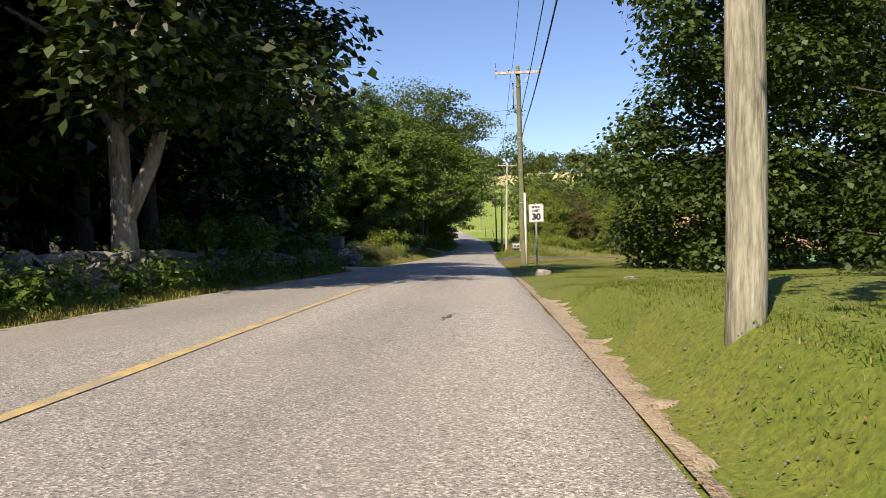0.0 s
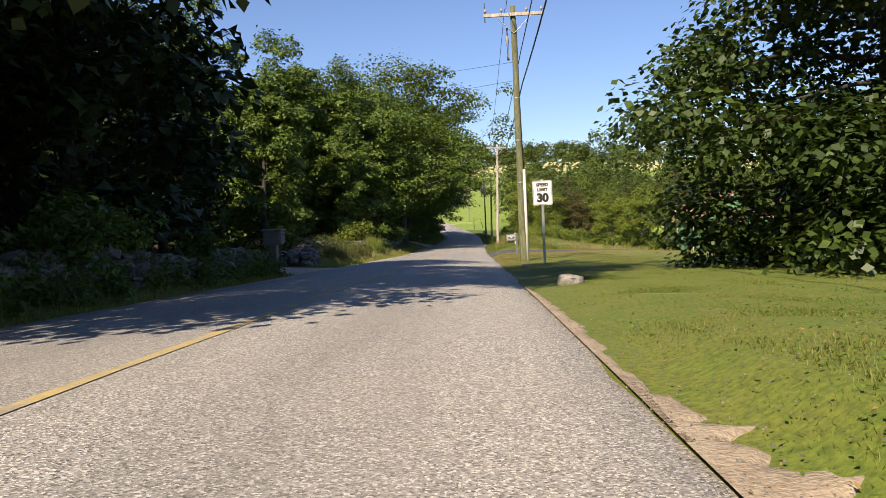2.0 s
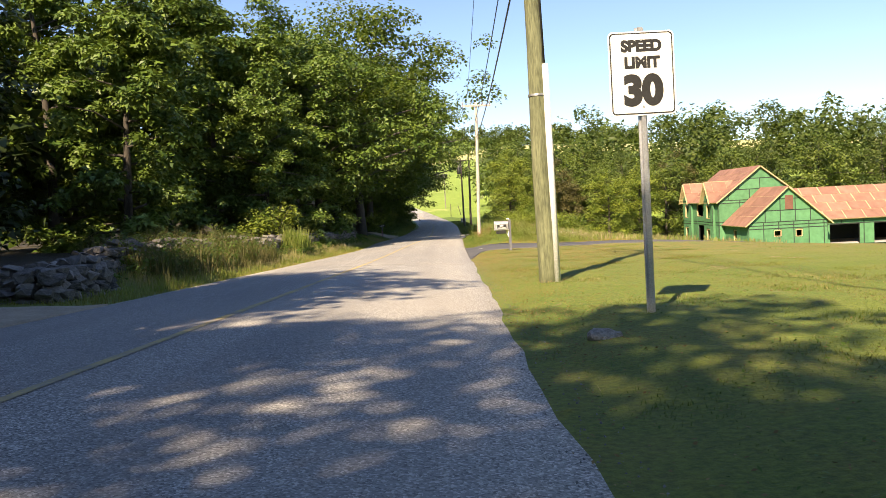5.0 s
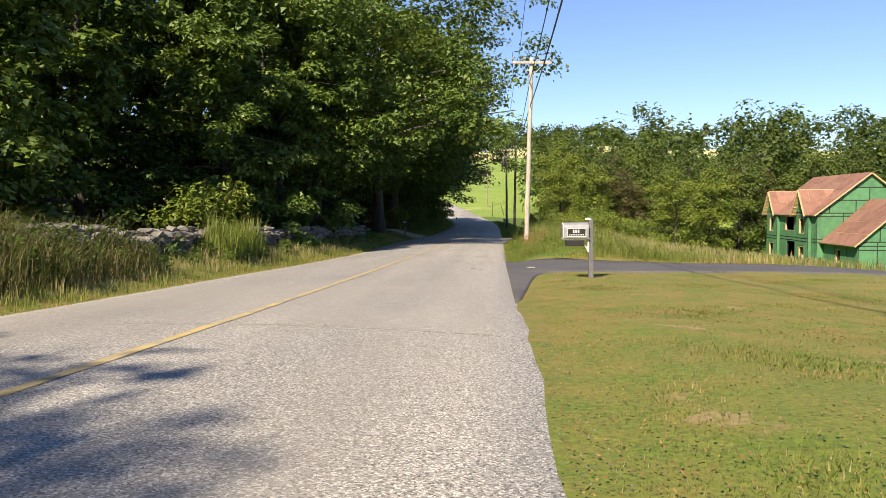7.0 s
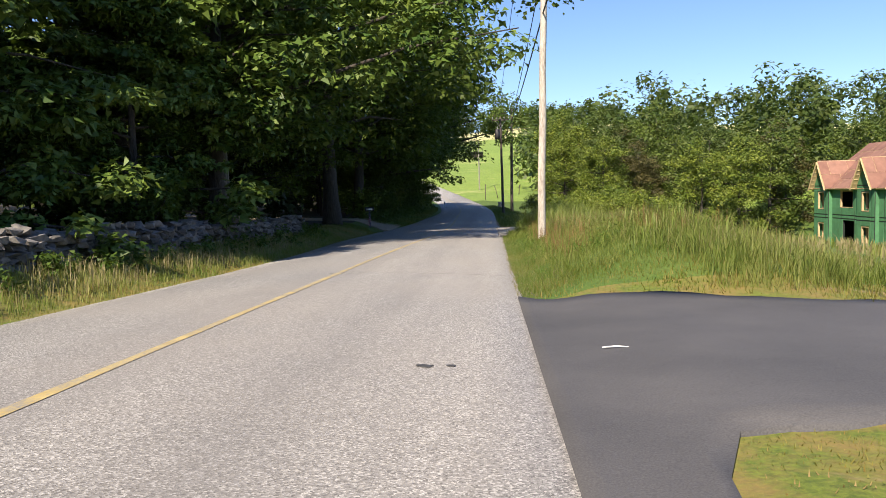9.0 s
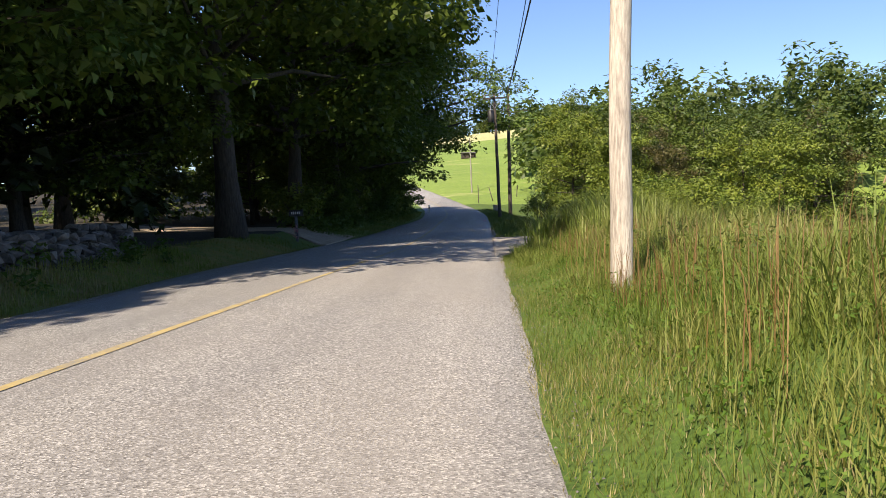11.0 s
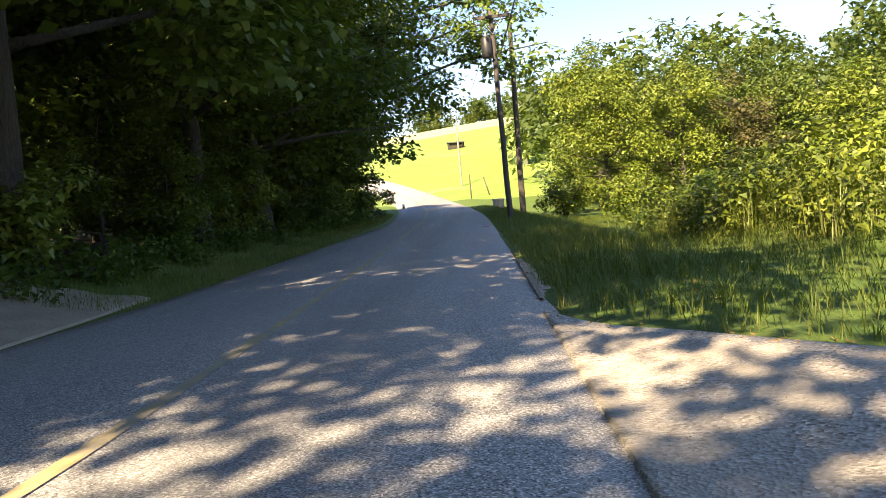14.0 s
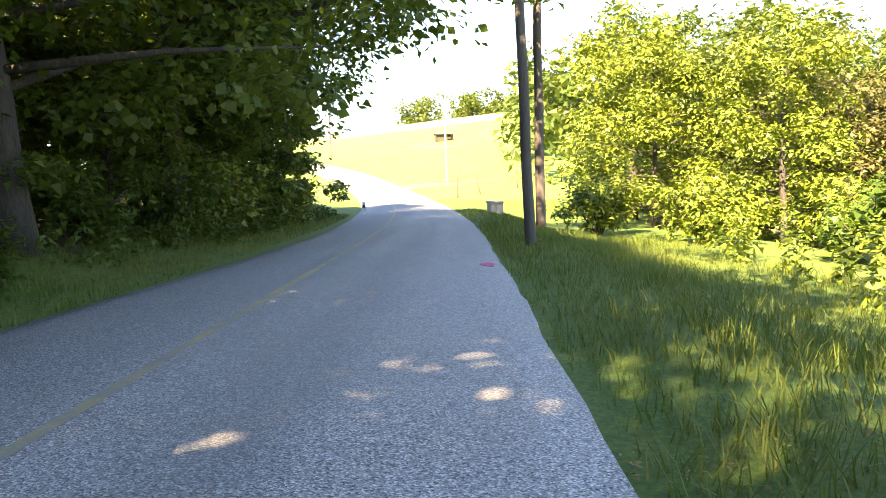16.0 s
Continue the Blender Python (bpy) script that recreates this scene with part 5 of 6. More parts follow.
sheathed_wall(house, pose(W, L, 0, 0, 0, 180), W, (0, 2.55, 2.85, 5.35), [(3, 0.8, 4.5, 2.2)], (W / 2, RIDGE - 0.15))
bm = bmesh.new()
box(bm, W / 2, L / 2, 2.7, W - 0.4, L - 0.4, 0.25), box(bm, W / 2, L / 2, 0.05, W - 0.4, L - 0.4, 0.1)
part("subfloor", bm, M_opening, house, "reddish plywood subfloor")
for k in range(9):
    bm = bmesh.new()
    box(bm, 3.4, 1.2 + k * 1.3, 1.35, 0.09, 0.09, 2.5), box(bm, 3.4, 1.2 + k * 1.3, 4.05, 0.09, 0.09, 2.5)
    part("stud", bm, M_stud, house)
o = 0.4
roof_slab(house, (-o, L + o, EAVE - 0.2), (-o, -o, EAVE - 0.2), (W / 2, -o, RIDGE), (W / 2, L + o, RIDGE), rows=5, cols=6)
roof_slab(house, (W + o, -o, EAVE - 0.2), (W + o, L + o, EAVE - 0.2), (W / 2, L + o, RIDGE), (W / 2, -o, RIDGE), rows=5, cols=6)
# two gabled bays on the road front
for y0 in (1.0, 9.2):
    yc = {1.0: L - 1.6, 9.2: L - 9.9}[y0]
    sheathed_wall(house, pose(-0.35, yc + 1.5, 0, 0, 0, -90), 3.0, (0, 2.55, 2.85, 5.4), [(0.8, 0.7, 2.1, 2.1), (0.8, 3.3, 2.1, 4.9)], (1.5, 7.5))
    for s in (-1.45, 1.45):
        bm = bmesh.new()
        box(bm, -0.05, yc + s, 2.65, 0.5, 0.12, 5.3)
        part("bay_side", bm, M_sheath, house)
    roof_slab(house, (-0.75, yc - 1.75, 5.15), (2.6, yc - 1.75, 5.15), (2.6, yc, 7.7), (-0.75, yc, 7.7), 0.1, 2, 2)
    roof_slab(house, (2.6, yc + 1.75, 5.15), (-0.75, yc + 1.75, 5.15), (-0.75, yc, 7.7), (2.6, yc, 7.7), 0.1, 2, 2)
    for s in (-1, 1):
        for k in range(7):
            bm = bmesh.new()
            t = (k + 0.5) / 7
            box(bm, -0.62, yc + s * 1.75 * (1 - t), 5.0 + 2.55 * t, 0.32, 0.05, 0.09)
            part("rake_block", bm, M_stud, house)
        bm = bmesh.new()
        tube(bm, [(-0.80, yc + s * 1.75, 5.02), (-0.80, yc, 7.57)], [0.07, 0.07], 4)
        part("rake_board", bm, M_stud, house)
# garage wing with its gable towards the lawn, and the long wing with doors
GX, GY, GW, GE, GR = 0.7, -7.0, 8.4, 2.9, 6.7
sheathed_wall(house, pose(GX, GY, 0), GW, (0, 2.2, 2.55, 2.9), [(2.7, 1.35, 3.5, 2.05), (5.0, 1.25, 5.75, 2.05)], (GW / 2, GR - 0.12), 1.6)
sheathed_wall(house, pose(GX, 0, 0, 0, 0, -90), 7.0, (0, 2.55, 2.9), [(2.6, 0.7, 3.6, 2.1)])
sheathed_wall(house, pose(GX + GW, GY, 0, 0, 0, 90), 7.0, (0, 2.55, 2.9), [])
bm = bmesh.new()
box(bm, GX + GW / 2 + 0.15, GY - 0.02, 4.95, 0.85, 0.05, 1.5)
part("gable_window", bm, M_opening, house, "dark unglazed gable opening")
roof_slab(house, (GX - 0.5, -0.05, GE - 0.35), (GX - 0.5, GY - 0.4, GE - 0.35), (GX + GW / 2, GY - 0.4, GR), (GX + GW / 2, -0.05, GR), rows=4, cols=3)
roof_slab(house, (GX + GW + 0.5, GY - 0.4, GE - 0.35), (GX + GW + 0.5, -0.05, GE - 0.35), (GX + GW / 2, -0.05, GR), (GX + GW / 2, GY - 0.4, GR), rows=4, cols=3)
WX = GX + GW
sheathed_wall(house, pose(WX, -5.0, 0), 11.0, (0, 2.3, 2.75, 3.1), [(1.2, 0.0, 4.4, 2.2), (6.0, 0.0, 9.2, 2.2)])
sheathed_wall(house, pose(WX + 11.0, -5.0, 0, 0, 0, 90), 8.0, (0, 2.55, 3.1), [], (4.0, 6.2))
sheathed_wall(house, pose(WX + 11.0, 3.0, 0, 0, 0, 180), 11.0, (0, 2.55, 3.1), [])
roof_slab(house, (WX - 1.5, -5.5, 2.85), (WX + 11.4, -5.5, 2.85), (WX + 11.4, -1.0, 6.4), (WX - 1.5, -1.0, 6.4), rows=4, cols=6)
roof_slab(house, (WX + 11.4, 3.5, 2.85), (WX - 1.5, 3.5, 2.85), (WX - 1.5, -1.0, 6.4), (WX + 11.4, -1.0, 6.4), rows=4, cols=6)
bm = bmesh.new()
box(bm, WX + 5.5, -1.0, 0.06, 10.6, 7.6, 0.1)
part("slab", bm, M_concrete, house, "concrete garage floor")

# building rubble beside the plot
bm = bmesh.new()
for i in range(5):
    box(bm, 0, 0.05 * i, 0.1 + 0.16 * i, 2.2 - 0.1 * i, 1.1, 0.14, Matrix.Rotation(radians(4 * i), 4, 'Z'))
tagged(part("lumber_stack", bm, M_greybox, m=pose(25.6, 122, gz(25.6, 122), 0, 0, 15)), "stack of grey building sheets by the plot", "building materials")


# ---- dry stone walls ----
STONES = [stone_mesh(100 + i, 1.0, 0.75, 0.62) for i in range(9)]


def stone_wall(name, y0, y1, x, height, label, parts, seed, drift=0.0, gaps=()):
    rng = random.Random(seed)
    wall = thing(name, Matrix.Identity(4), label, "stone wall", kind="structure")
    spots = []
    z = 0.0
    while z < height:
        y = y0 + rng.uniform(0, 0.3)
        h = rng.uniform(0.10, 0.16)
        while y < y1:
            l = rng.uniform(0.17, 0.46)
            if not any(a < y < b for a, b in gaps):
                top_here = height * (0.85 + 0.3 * noise.noise(Vector((y * 0.35, seed, 0))))
                if z < top_here:
                    for dx in ((-0.16, 0.2) if z < height * 0.7 else (0.0,)):
                        spots.append((x + dx + drift * (y - y0) + rng.uniform(-0.06, 0.06), y + l / 2, z + h / 2 + rng.uniform(-0.03, 0.03), l * 1.12, h * 1.35, rng.uniform(0.42, 0.6)))
            y += l * 0.95
        z += h * 0.92
    spots.sort(key=lambda s: (-s[0] > -(x + 0.05), s[1]))
    rest = bmesh.new()
    for i, (px, py, pz, l, h, d) in enumerate(spots):
        m = pose(px, py, gz(px, py) + pz - 0.05, rng.uniform(-12, 12), rng.uniform(-14, 14), 90 + rng.uniform(-25, 25)) @ Matrix.Diagonal((l, d / 0.75, h / 0.62, 1))
        me = STONES[rng.randrange(len(STONES))]
        if i < parts:
            o = new("stone", me)
            o.parent = wall
            o.matrix_basis = m
        else:
            k = len(rest.verts)
            rest.from_mesh(me)
            rest.verts.ensure_lookup_table()
            bmesh.ops.transform(rest, matrix=m, verts=rest.verts[k:])
    if len(rest.verts):
        tagged(part("stones", rest, M_stone_rest, wall), kind="stuff")
    else:
        rest.free()


M_stone_rest = per_piece("field_stone_heap", [(0.0, (0.06, 0.056, 0.05)), (0.5, (0.13, 0.122, 0.11)), (1.0, (0.30, 0.28, 0.255))], 0.9, 9.0, 0.8, 0.03, True)
stone_wall("wall_roadside", -2, 33, -7.1, 0.62, "tumbled grey dry-stone wall under the shade trees", 290, 1)
stone_wall("wall_wood_edge", 41.5, 88, -8.1, 0.68, "long tumbled dry-stone wall with pale capstones", 295, 2)
stone_wall("wall_drive", 41, 43.5, -7.4, 0.8, "heap of dark stones at the wall's end", 60, 3)


# ---- grass, weeds and litter ----
def blades(name, n, area, height, width, mat, seed, label, spread=0.35, keep=None, tuft=1, arch=0.4, category="grass", short=False):
    """Curved tapering blades rooted in the ground; area (x0, x1, y0, y1) measured from the road's line."""
    rng = np.random.default_rng(seed)
    x0, x1, y0, y1 = area
    k = max(1, n // tuft)
    X, Y = rng.uniform(x0, x1, k), rng.uniform(y0, y1, k)
    if keep is not None:
        ok = keep(X, Y, rng)
        X, Y = X[ok], Y[ok]
    X, Y = np.repeat(X, tuft), np.repeat(Y, tuft)
    if tuft > 1:
        X, Y = X + rng.normal(size=len(X)) * 0.07, Y + rng.normal(size=len(X)) * 0.07
    if x1 < 0:
        ok = X < edge_l(Y) + 0.06
        X, Y = X[ok], Y[ok]
    X = X + bend(Y)
    n = len(X)
    Z = ground(X, Y) - 0.02
    patchy = 0.85 + 0.3 * np.sin(X * 1.3 + 0.7 * Y) * np.sin(Y * 0.9 - X * 0.4)
    h = height * rng.uniform(0.45, 1.25, n) * np.clip(patchy, 0.45, 1.3)
    a = rng.uniform(0, 2 * np.pi, n)
    lean = np.stack([np.cos(a), np.sin(a)], 1) * (h * spread * rng.uniform(0.2, 1.2, n))[:, None]
    side = np.stack([-np.sin(a), np.cos(a)], 1) * (width * rng.uniform(0.6, 1.3, n))[:, None]
    P = np.stack([X, Y], 1)
    def lay(off, sd, z):
        return np.concatenate([P + off + sd, z[:, None]], 1)
    zero = np.zeros_like(lean)
    if short:
        V = np.stack([lay(zero, side * 0.6, Z), lay(zero, -side * 0.6, Z), lay(lean, zero, Z + h * 0.9)], 1).reshape(-1, 3)
        return tagged(new(name, sheet(name, V, np.arange(3 * n).reshape(-1, 3), mat, False)), label, category, kind="stuff")
    V = np.stack([lay(zero, side * 0.5, Z), lay(zero, -side * 0.5, Z), lay(lean * arch, -side * 0.42, Z + h * 0.62), lay(lean * arch, side * 0.42, Z + h * 0.62), lay(lean, zero, Z + h * rng.uniform(0.8, 1.0, n))], 1).reshape(-1, 3)
    b = (np.arange(n) * 5)[:, None]
    F = np.concatenate([b + np.array([[0, 1, 2]]), b + np.array([[0, 2, 3]]), b + np.array([[3, 2, 4]])], 1).reshape(-1, 3)
    return tagged(new(name, sheet(name, V, F, mat, False)), label, category, kind="stuff")


def off_drives(X, Y, rng):
    d1 = (Y > 59.9 - 7.3 * np.exp(-((X - 0.42) / 0.45) ** 2)) & (Y < 66.4 + 0.6 * np.exp(-(X - 0.42) / 0.40) - 2.4 * (1 - np.exp(-(X - 0.42) / 4)))
    d2 = (Y > 91.5 - 2.4 * np.exp(-(X - 0.42) / 0.5)) & (Y < 94.9 + 5.9 * np.exp(-(X - 0.42) / 2.2))
    return ~(d1 | d2)


def lawn_keep(X, Y, rng):
    thin = np.sin(X * 2.3 + Y * 0.6) * np.sin(Y * 1.4 - X) + rng.normal(size=len(X)) * 0.4
    edge = rng.uniform(size=len(X)) < smooth(0.15, 0.7, X - EDGE_R + 0.1)
    bare = (Y < 24) & (X < 0.85 + 0.25 * np.sin(Y * 1.7)) & (rng.uniform(size=len(X)) < 0.4)
    return off_drives(X, Y, rng) & (thin > -0.75) & edge & ~bare


M_brush = leafy("brown_green_brush", [(0.0, (0.05, 0.06, 0.018)), (0.6, (0.11, 0.10, 0.035)), (1.0, (0.19, 0.15, 0.06))], 0.3, 0.7)
blades("lawn_grass", 95000, (0.55, 6.0, -2, 34), 0.045, 0.007, M_green, 1, "short mown lawn grass, patchy and sunlit", 1.0, lawn_keep, 5, short=True)
blades("lawn_grass", 80000, (0.6, 3.4, 2, 27), 0.040, 0.007, M_green, 22, "mown lawn grass close to the road", 1.0, lawn_keep, 4, short=True)


def patches(low, high):
    """Keeps the tufts of a mottled lawn: where its slow waves lie between low and high, with ragged borders."""
    def keep(X, Y, rng):
        w = np.sin(X * 2.3 + 1.1 * Y) + np.sin(Y * 1.7 - X * 1.2 + 1.0) + 0.7 * np.sin(X * 4.1 - Y * 3.3) + rng.normal(size=len(X)) * 0.55
        return lawn_keep(X, Y, rng) & (w > low) & (w < high)
    return keep


blades("lawn_grass", 55000, (0.55, 7.0, 44, 60), 0.040, 0.007, M_blade, 2, "short yellowing lawn grass beside the driveway", 1.0, patches(-0.9, 1.2), 5, short=True)
blades("lawn_grass", 60000, (0.9, 7.0, 43, 60), 0.044, 0.006, M_green, 40, "greener tufts in the dry lawn", 1.0, patches(-0.3, 9), 5, short=True)
blades("lawn_grass", 50000, (0.55, 7.0, 34, 46), 0.042, 0.007, M_green, 42, "short mown lawn grass, patchy and sunlit", 1.0, patches(-1.4, 9), 5, short=True)
blades("verge_grass", 13000, (0.40, 0.85, 33, 54.5), 0.06, 0.007, M_straw, 43, "brown parched fringe between lawn and road", 1.2, lawn_keep, 4, short=True)
blades("lawn_grass", 20000, (0.5, 5.0, 48, 60), 0.034, 0.006, M_straw, 41, "rusty parched grass patches in the lawn", 1.2, patches(-9, -0.7), 5, short=True)
blades("lawn_grass", 14000, (6.5, 20, 0, 60), 0.06, 0.016, M_green, 3, "mown lawn grass further from the road", 0.9, lawn_keep, short=True)
blades("lawn_grass", 26000, (0.5, 5.5, 35, 59), 0.05, 0.008, M_dry, 20, "dead brown blades among the lawn", 0.9, lawn_keep, short=True)
blades("lawn_grass", 5000, (0.6, 4.5, -2, 34), 0.05, 0.008, M_dry, 21, "dead brown blades among the lawn", 0.9, lawn_keep, short=True)
blades("verge_grass", 26000, (-6.9, -5.25, -4, 34.5), 0.16, 0.014, M_blade, 4, "short rough grass along the shady verge", 0.6, short=True)
blades("verge_grass", 46000, (-8.3, -5.2, 40.5, 99), 0.13, 0.011, M_blade, 5, "rough grass along the sunny verge", 0.5, short=True)
blades("tall_grass", 22000, (-7.9, -6.1, 42, 90), 0.23, 0.010, M_tall, 6, "tall unmown grass in front of the stone wall", 0.45, tuft=6)
blades("dry_grass", 7000, (-8.0, -6.4, 44, 84), 0.36, 0.010, M_dry, 7, "dry straw-coloured grass stalks by the wall", 0.3, tuft=5)
blades("verge_grass", 30000, (-8.2, -5.2, 104, 150), 0.20, 0.013, M_green, 8, "green grass verge below the wood", 0.5, short=True)
blades("verge_grass", 80000, (0.5, 3.4, 66.8, 91.0), 0.16, 0.005, M_green, 9, "rough grass edge along the road", 0.6, off_drives, short=True)
blades("verge_grass", 12000, (0.44, 1.3, 66.8, 90.6), 0.10, 0.007, M_dry, 19, "yellowing short grass fringe at the pavement edge", 0.9, off_drives, short=True)

blades("goldenrod", 1400, (-7.7, -6.9, 61.5, 64.5), 1.15, 0.02, M_tall, 61, "clump of tall yellow-green weeds before the wall", 0.35, tuft=7)
blades("brown_brush", 2200, (-8.4, -6.9, 46.5, 56), 0.8, 0.010, M_dry, 62, "thicket of brownish brush over the wall", 0.6, tuft=8)
blades("brown_brush", 7000, (-8.6, -6.7, 45.5, 57), 0.9, 0.016, M_brush, 63, "thicket of dark brush over the wall", 0.7, tuft=8)


def bank(X, Y, rng):
    return off_drives(X, Y, rng) & (X > 2.0 - 1.1 * smooth(82, 87, Y) + 1.0 * np.exp(-((Y - 67) / 2.5) ** 2) + 0.35 * np.sin(Y * 0.9)) & (Y > 65.0 + 2.4 * np.exp(-(X - 0.42) / 2.5) + 0.3 * np.sin(X * 1.3))


blades("tall_grass", 52000, (0.9, 6.8, 65.0, 91.0), 0.42, 0.007, M_tall, 10, "tall lush meadow grass on the roadside bank", 0.9, bank, 7)
blades("tall_grass", 22000, (1.15, 3.4, 67.5, 87.5), 0.26, 0.006, M_tall, 26, "knee-high soft grass between the road and the reeds", 0.9, off_drives, 6)
blades("verge_grass", 14000, (0.7, 9, 63.2, 68.2), 0.13, 0.012, M_blade, 23, "short grass between the drive and the bank", 0.8, off_drives, 4, short=True)
blades("tall_reeds", 9000, (1.9, 5.6, 84.0, 90.4), 0.95, 0.014, M_reed, 24, "tall pale-green reeds at the corner of the gravel drive", 0.55, off_drives, 7)
blades("tall_grass", 8000, (0.8, 2.4, 85.5, 90.3), 0.45, 0.008, M_tall, 18, "tall grass at the corner of the gravel drive", 0.9, off_drives, 7)
blades("tall_reeds", 5000, (1.2, 4.6, 87.6, 91.4), 1.2, 0.019, M_reed, 28, "tallest reeds crowding the corner of the gravel drive", 0.8, off_drives, 7, 0.25)
blades("tall_reeds", 3500, (2.3, 6.0, 68, 85), 0.64, 0.011, M_reed, 11, "tall reed-like grass with arching blades", 0.7, bank, 6, 0.35)
blades("seed_stalks", 3500, (1.3, 6, 69, 90.3), 0.62, 0.006, M_rust_stalk, 27, "reddish-brown seed stalks among the green", 0.25, off_drives, 5)
blades("dry_grass", 8000, (1.1, 7.5, 67, 90.5), 0.55, 0.004, M_dry, 12, "dry straw-coloured seed stalks", 0.25, bank, 5)
blades("tall_reeds", 8000, (4.6, 13, 102.5, 117), 1.25, 0.014, M_reed, 25, "dense sunlit reeds and rank grass on the bank past the drive", 0.5, off_drives, 8)
blades("dry_grass", 16000, (6, 34, 64, 112), 0.42, 0.025, M_dry, 13, "pale dry grass of the rough meadow", 0.4, off_drives, 6)
blades("meadow_grass", 17000, (5.5, 34, 64, 118), 0.36, 0.03, M_tall, 14, "green rough meadow grass by the building plot", 0.4, off_drives, 6)
blades("tall_grass", 38000, (0.6, 7, 96.3, 136), 0.32, 0.009, M_soft, 15, "soft tall grass on the shady bank", 1.1, off_drives, 6)
blades("verge_grass", 20000, (0.5, 3.0, 100.5, 150), 0.20, 0.012, M_green, 16, "grass edge along the road", 0.6, off_drives, short=True)


def litter(name, n, area, size, mat, seed, label, keep=None, category="fallen leaves"):
    rng = np.random.default_rng(seed)
    X, Y = rng.uniform(area[0], area[1], n), rng.uniform(area[2], area[3], n)
    if keep is not None:
        ok = keep(X, Y, rng)
        X, Y = X[ok], Y[ok]
    n = len(X)
    Z = ground(X, Y) + 0.035
    a = rng.uniform(0, 6.283, n)
    s = size * rng.uniform(0.5, 1.4, n)
    t = rng.normal(size=(n, 2)) * 0.25
    c, d = np.cos(a) * s, np.sin(a) * s
    V = np.stack([np.stack([X - c, Y - d, Z - s * t[:, 0]], 1), np.stack([X + d * 0.5, Y - c * 0.5, Z + s * t[:, 1]], 1), np.stack([X + c, Y + d, Z + s * t[:, 0]], 1), np.stack([X - d * 0.5, Y + c * 0.5, Z + s * 0.2], 1)], 1).reshape(-1, 3)
    return tagged(new(name, sheet(name, V, np.arange(4 * n).reshape(-1, 4), mat, False)), label, category, kind="stuff")


M_deadleaf = leafy("fallen_leaf", [(0.0, (0.13, 0.065, 0.022)), (0.6, (0.25, 0.145, 0.055)), (1.0, (0.38, 0.25, 0.10))], 0.15, 0.8)
litter("fallen_leaves", 15000, (0.5, 5.5, 35, 58.5), 0.010, M_deadleaf, 31, "scattered brown fallen leaves on the lawn", off_drives)
litter("fallen_leaves", 4500, (0.5, 1.5, 33, 56), 0.011, M_deadleaf, 34, "drift of brown fallen leaves along the road edge", off_drives)
litter("fallen_leaves", 8000, (0.45, 4.2, -2, 34), 0.011, M_deadleaf, 32, "scattered brown fallen leaves on the verge")
litter("clover", 16000, (0.7, 5.5, -1, 34), 0.014, M_clover, 35, "low clover and plantain leaves in the lawn", lawn_keep, "clover")
litter("clover", 7000, (0.7, 5.5, 34, 59), 0.013, M_clover, 36, "low clover and plantain leaves in the lawn", lawn_keep, "clover")
litter("fallen_leaves", 2600, (0.5, 4.5, 95.3, 101.5), 0.02, M_deadleaf, 37, "brown fallen leaves along the far edge of the gravel", lambda X, Y, r: np.abs(Y - 94.9 - 5.9 * np.exp(-(X - 0.42) / 2.2)) < 0.12 + 0.35 * r.uniform(size=len(X)))
litter("fallen_leaves", 1500, (0.45, 2.2, 100, 112), 0.022, M_deadleaf, 33, "brown fallen leaves along the gravel edge", off_drives)


def gravel(n, area, size, seed, label, keep=None):
    """Loose stones, each a small four-sided chip."""
    rng = np.random.default_rng(seed)
    X, Y = rng.uniform(area[0], area[1], n), rng.uniform(area[2], area[3], n)
    if keep is not None:
        ok = keep(X, Y, rng)
        X, Y = X[ok], Y[ok]
    n = len(X)
    Z = ground(X, Y) + 0.03
    s = size * rng.uniform(0.4, 1.6, n)[:, None]
    c = np.stack([X, Y, Z], 1)
    p = [c + s * np.array(q) * rng.uniform(0.6, 1.3, (n, 3)) for q in ((1, 0, -0.2), (-0.5, 0.9, -0.2), (-0.5, -0.9, -0.2), (0, 0, 0.7))]
    V = np.stack(p, 1).reshape(-1, 3)
    b = (np.arange(n) * 4)[:, None]
    F = np.concatenate([b + np.array([[0, 1, 3]]), b + np.array([[1, 2, 3]]), b + np.array([[2, 0, 3]])], 1).reshape(-1, 3)
    return tagged(new("loose_gravel", sheet("loose_gravel", V, F, M_stone_rest, False)), label, "gravel", kind="stuff")


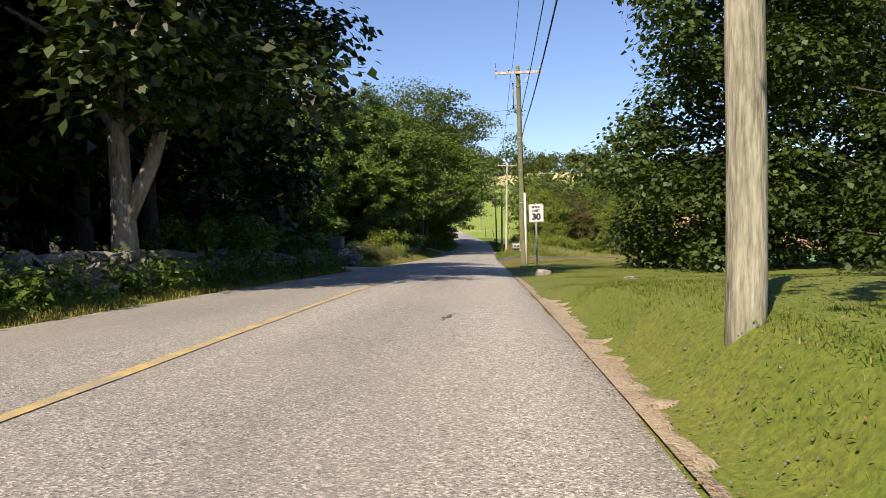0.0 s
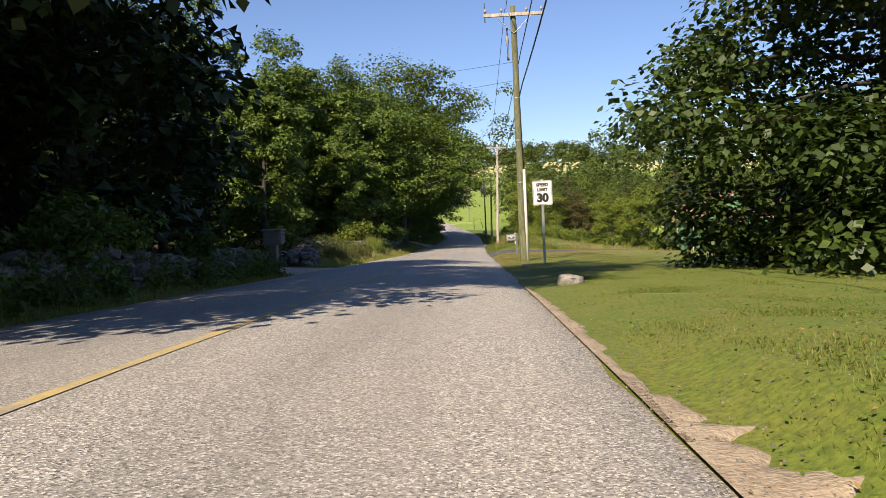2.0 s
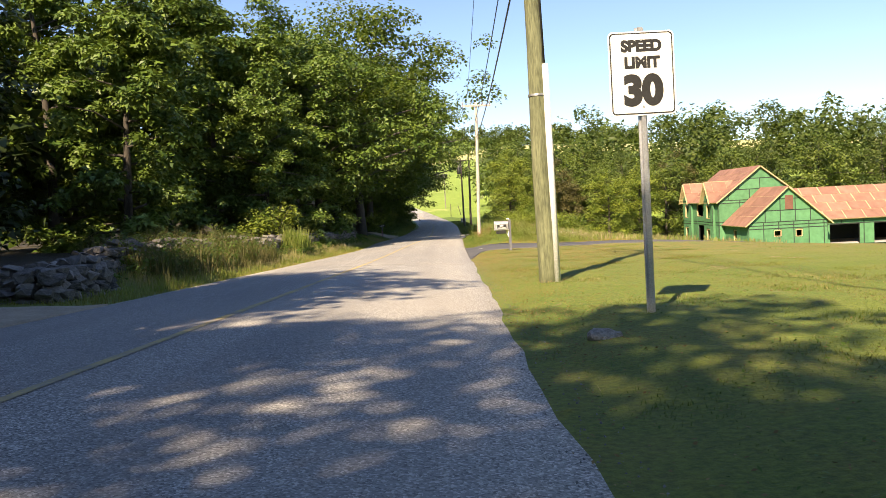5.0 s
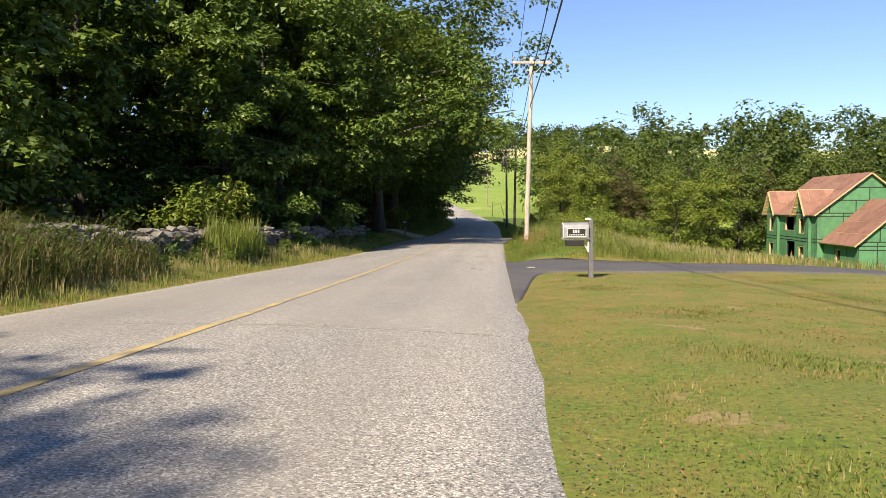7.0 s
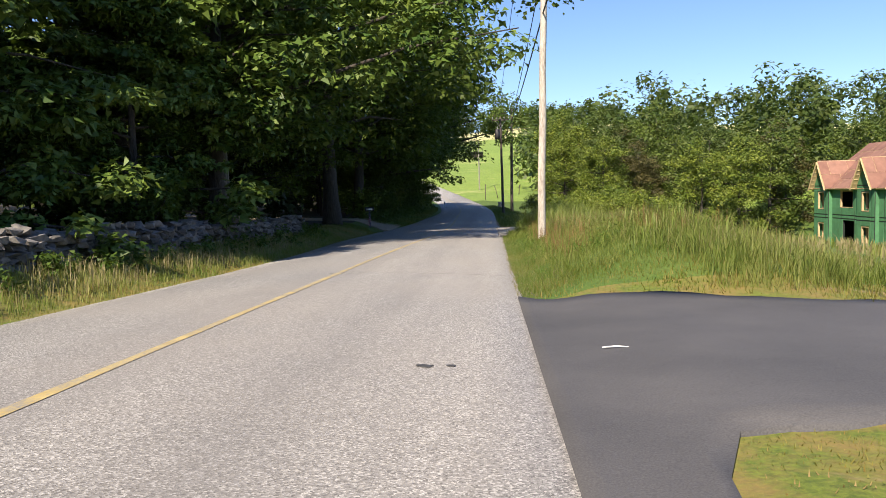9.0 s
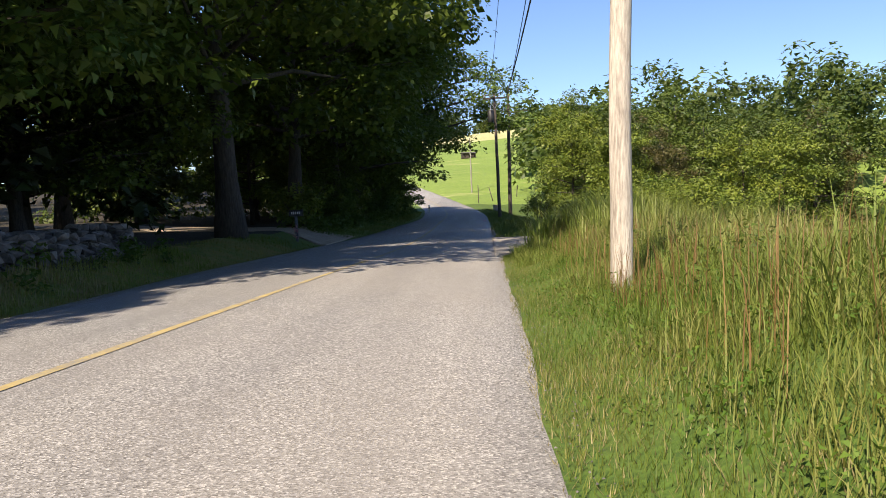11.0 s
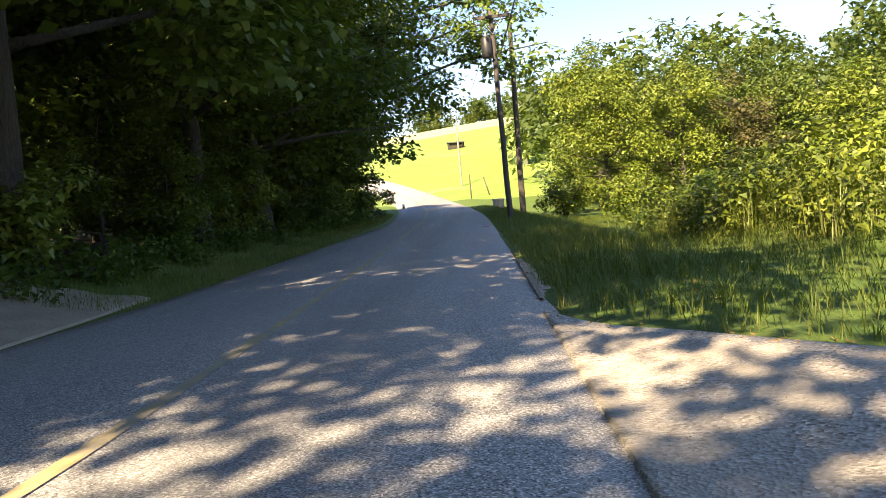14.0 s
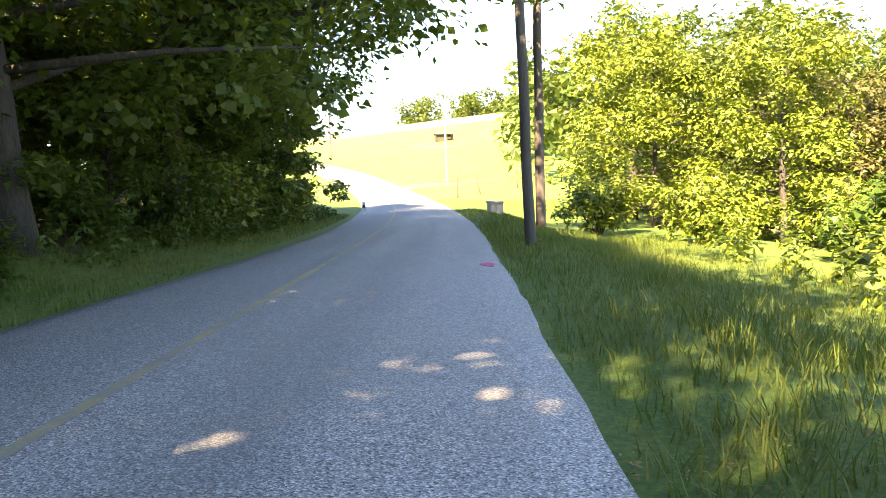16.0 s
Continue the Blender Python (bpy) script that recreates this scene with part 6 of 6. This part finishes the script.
gravel(5000, (0.4, 1.3, -2, 24), 0.007, 41, "loose gravel along the broken pavement edge", lambda X, Y, r: r.uniform(size=len(X)) > (X - 0.4) / 1.0)
gravel(12000, (0.5, 5, 89, 101), 0.009, 42, "loose pale gravel on the driveway", lambda X, Y, r: ~off_drives(X, Y, r))
gravel(2500, (0.4, 0.75, 24, 92), 0.007, 43, "loose gravel along the pavement edge", off_drives)


def broadleaf_weeds(name, spots, height, seed, mat, size, label, n=26):
    rng = random.Random(seed)
    centres, radii = [], []
    for x, y in spots:
        z = gz(x, y)
        h = height * rng.uniform(0.6, 1.3)
        for k in range(3):
            centres.append((x + rng.uniform(-0.12, 0.12), y + rng.uniform(-0.12, 0.12), z + h * (0.25 + 0.3 * k)))
            radii.append((0.2 * h + 0.1, 0.2 * h + 0.1, 0.22 * h))
    return tagged(new(name, leaf_mesh(name, centres, radii, [n] * len(centres), size, mat, seed)), label, "weeds", kind="stuff")


r = random.Random(9)
broadleaf_weeds("weeds", [(r.uniform(-7.0, -6.15), r.uniform(7, 34)) for i in range(190)], 0.6, 51, M_weed, 0.10, "broad-leaved weeds growing over the shady wall")
broadleaf_weeds("weeds", [(r.uniform(-8.5, -6.8), r.uniform(45.5, 56.5)) for i in range(150)], 0.75, 57, M_weed, 0.075, "dark leafy thicket grown over the wall")
broadleaf_weeds("weeds", [(r.uniform(-8.2, -6.8), r.uniform(43, 90)) for i in range(110)], 0.40, 52, M_weed, 0.11, "green weeds along the sunny wall")
broadleaf_weeds("weeds", [(r.uniform(-8.8, -6.6), r.uniform(104, 148)) for i in range(170)], 0.6, 53, M_weed, 0.14, "undergrowth at the foot of the wood")
broadleaf_weeds("weeds", [(r.uniform(5.5, 18), r.uniform(103, 134)) for i in range(170)], 1.0, 54, M_oak, 0.16, "sunlit brambles and weeds in the wet hollow", 34)
# these weeds take the brighter leaf, so their sunlight is partly colour
broadleaf_weeds("weeds", [(r.uniform(4.6, 12), r.uniform(102, 116)) for i in range(340)], 1.35, 56, M_oak, 0.13, "rank weeds among the reeds, sunlight put into their leaf colour", 46)
broadleaf_weeds("weeds", [(r.uniform(0.9, 2.6), r.uniform(69, 88)) for i in range(260)], 0.2, 58, M_clover, 0.032, "small leafy weeds in the rough verge", 12)
broadleaf_weeds("weeds", [(r.uniform(1.9, 6), r.uniform(69, 88.3)) for i in range(150)], 0.40, 55, M_soft, 0.045, "weeds among the tall grass")
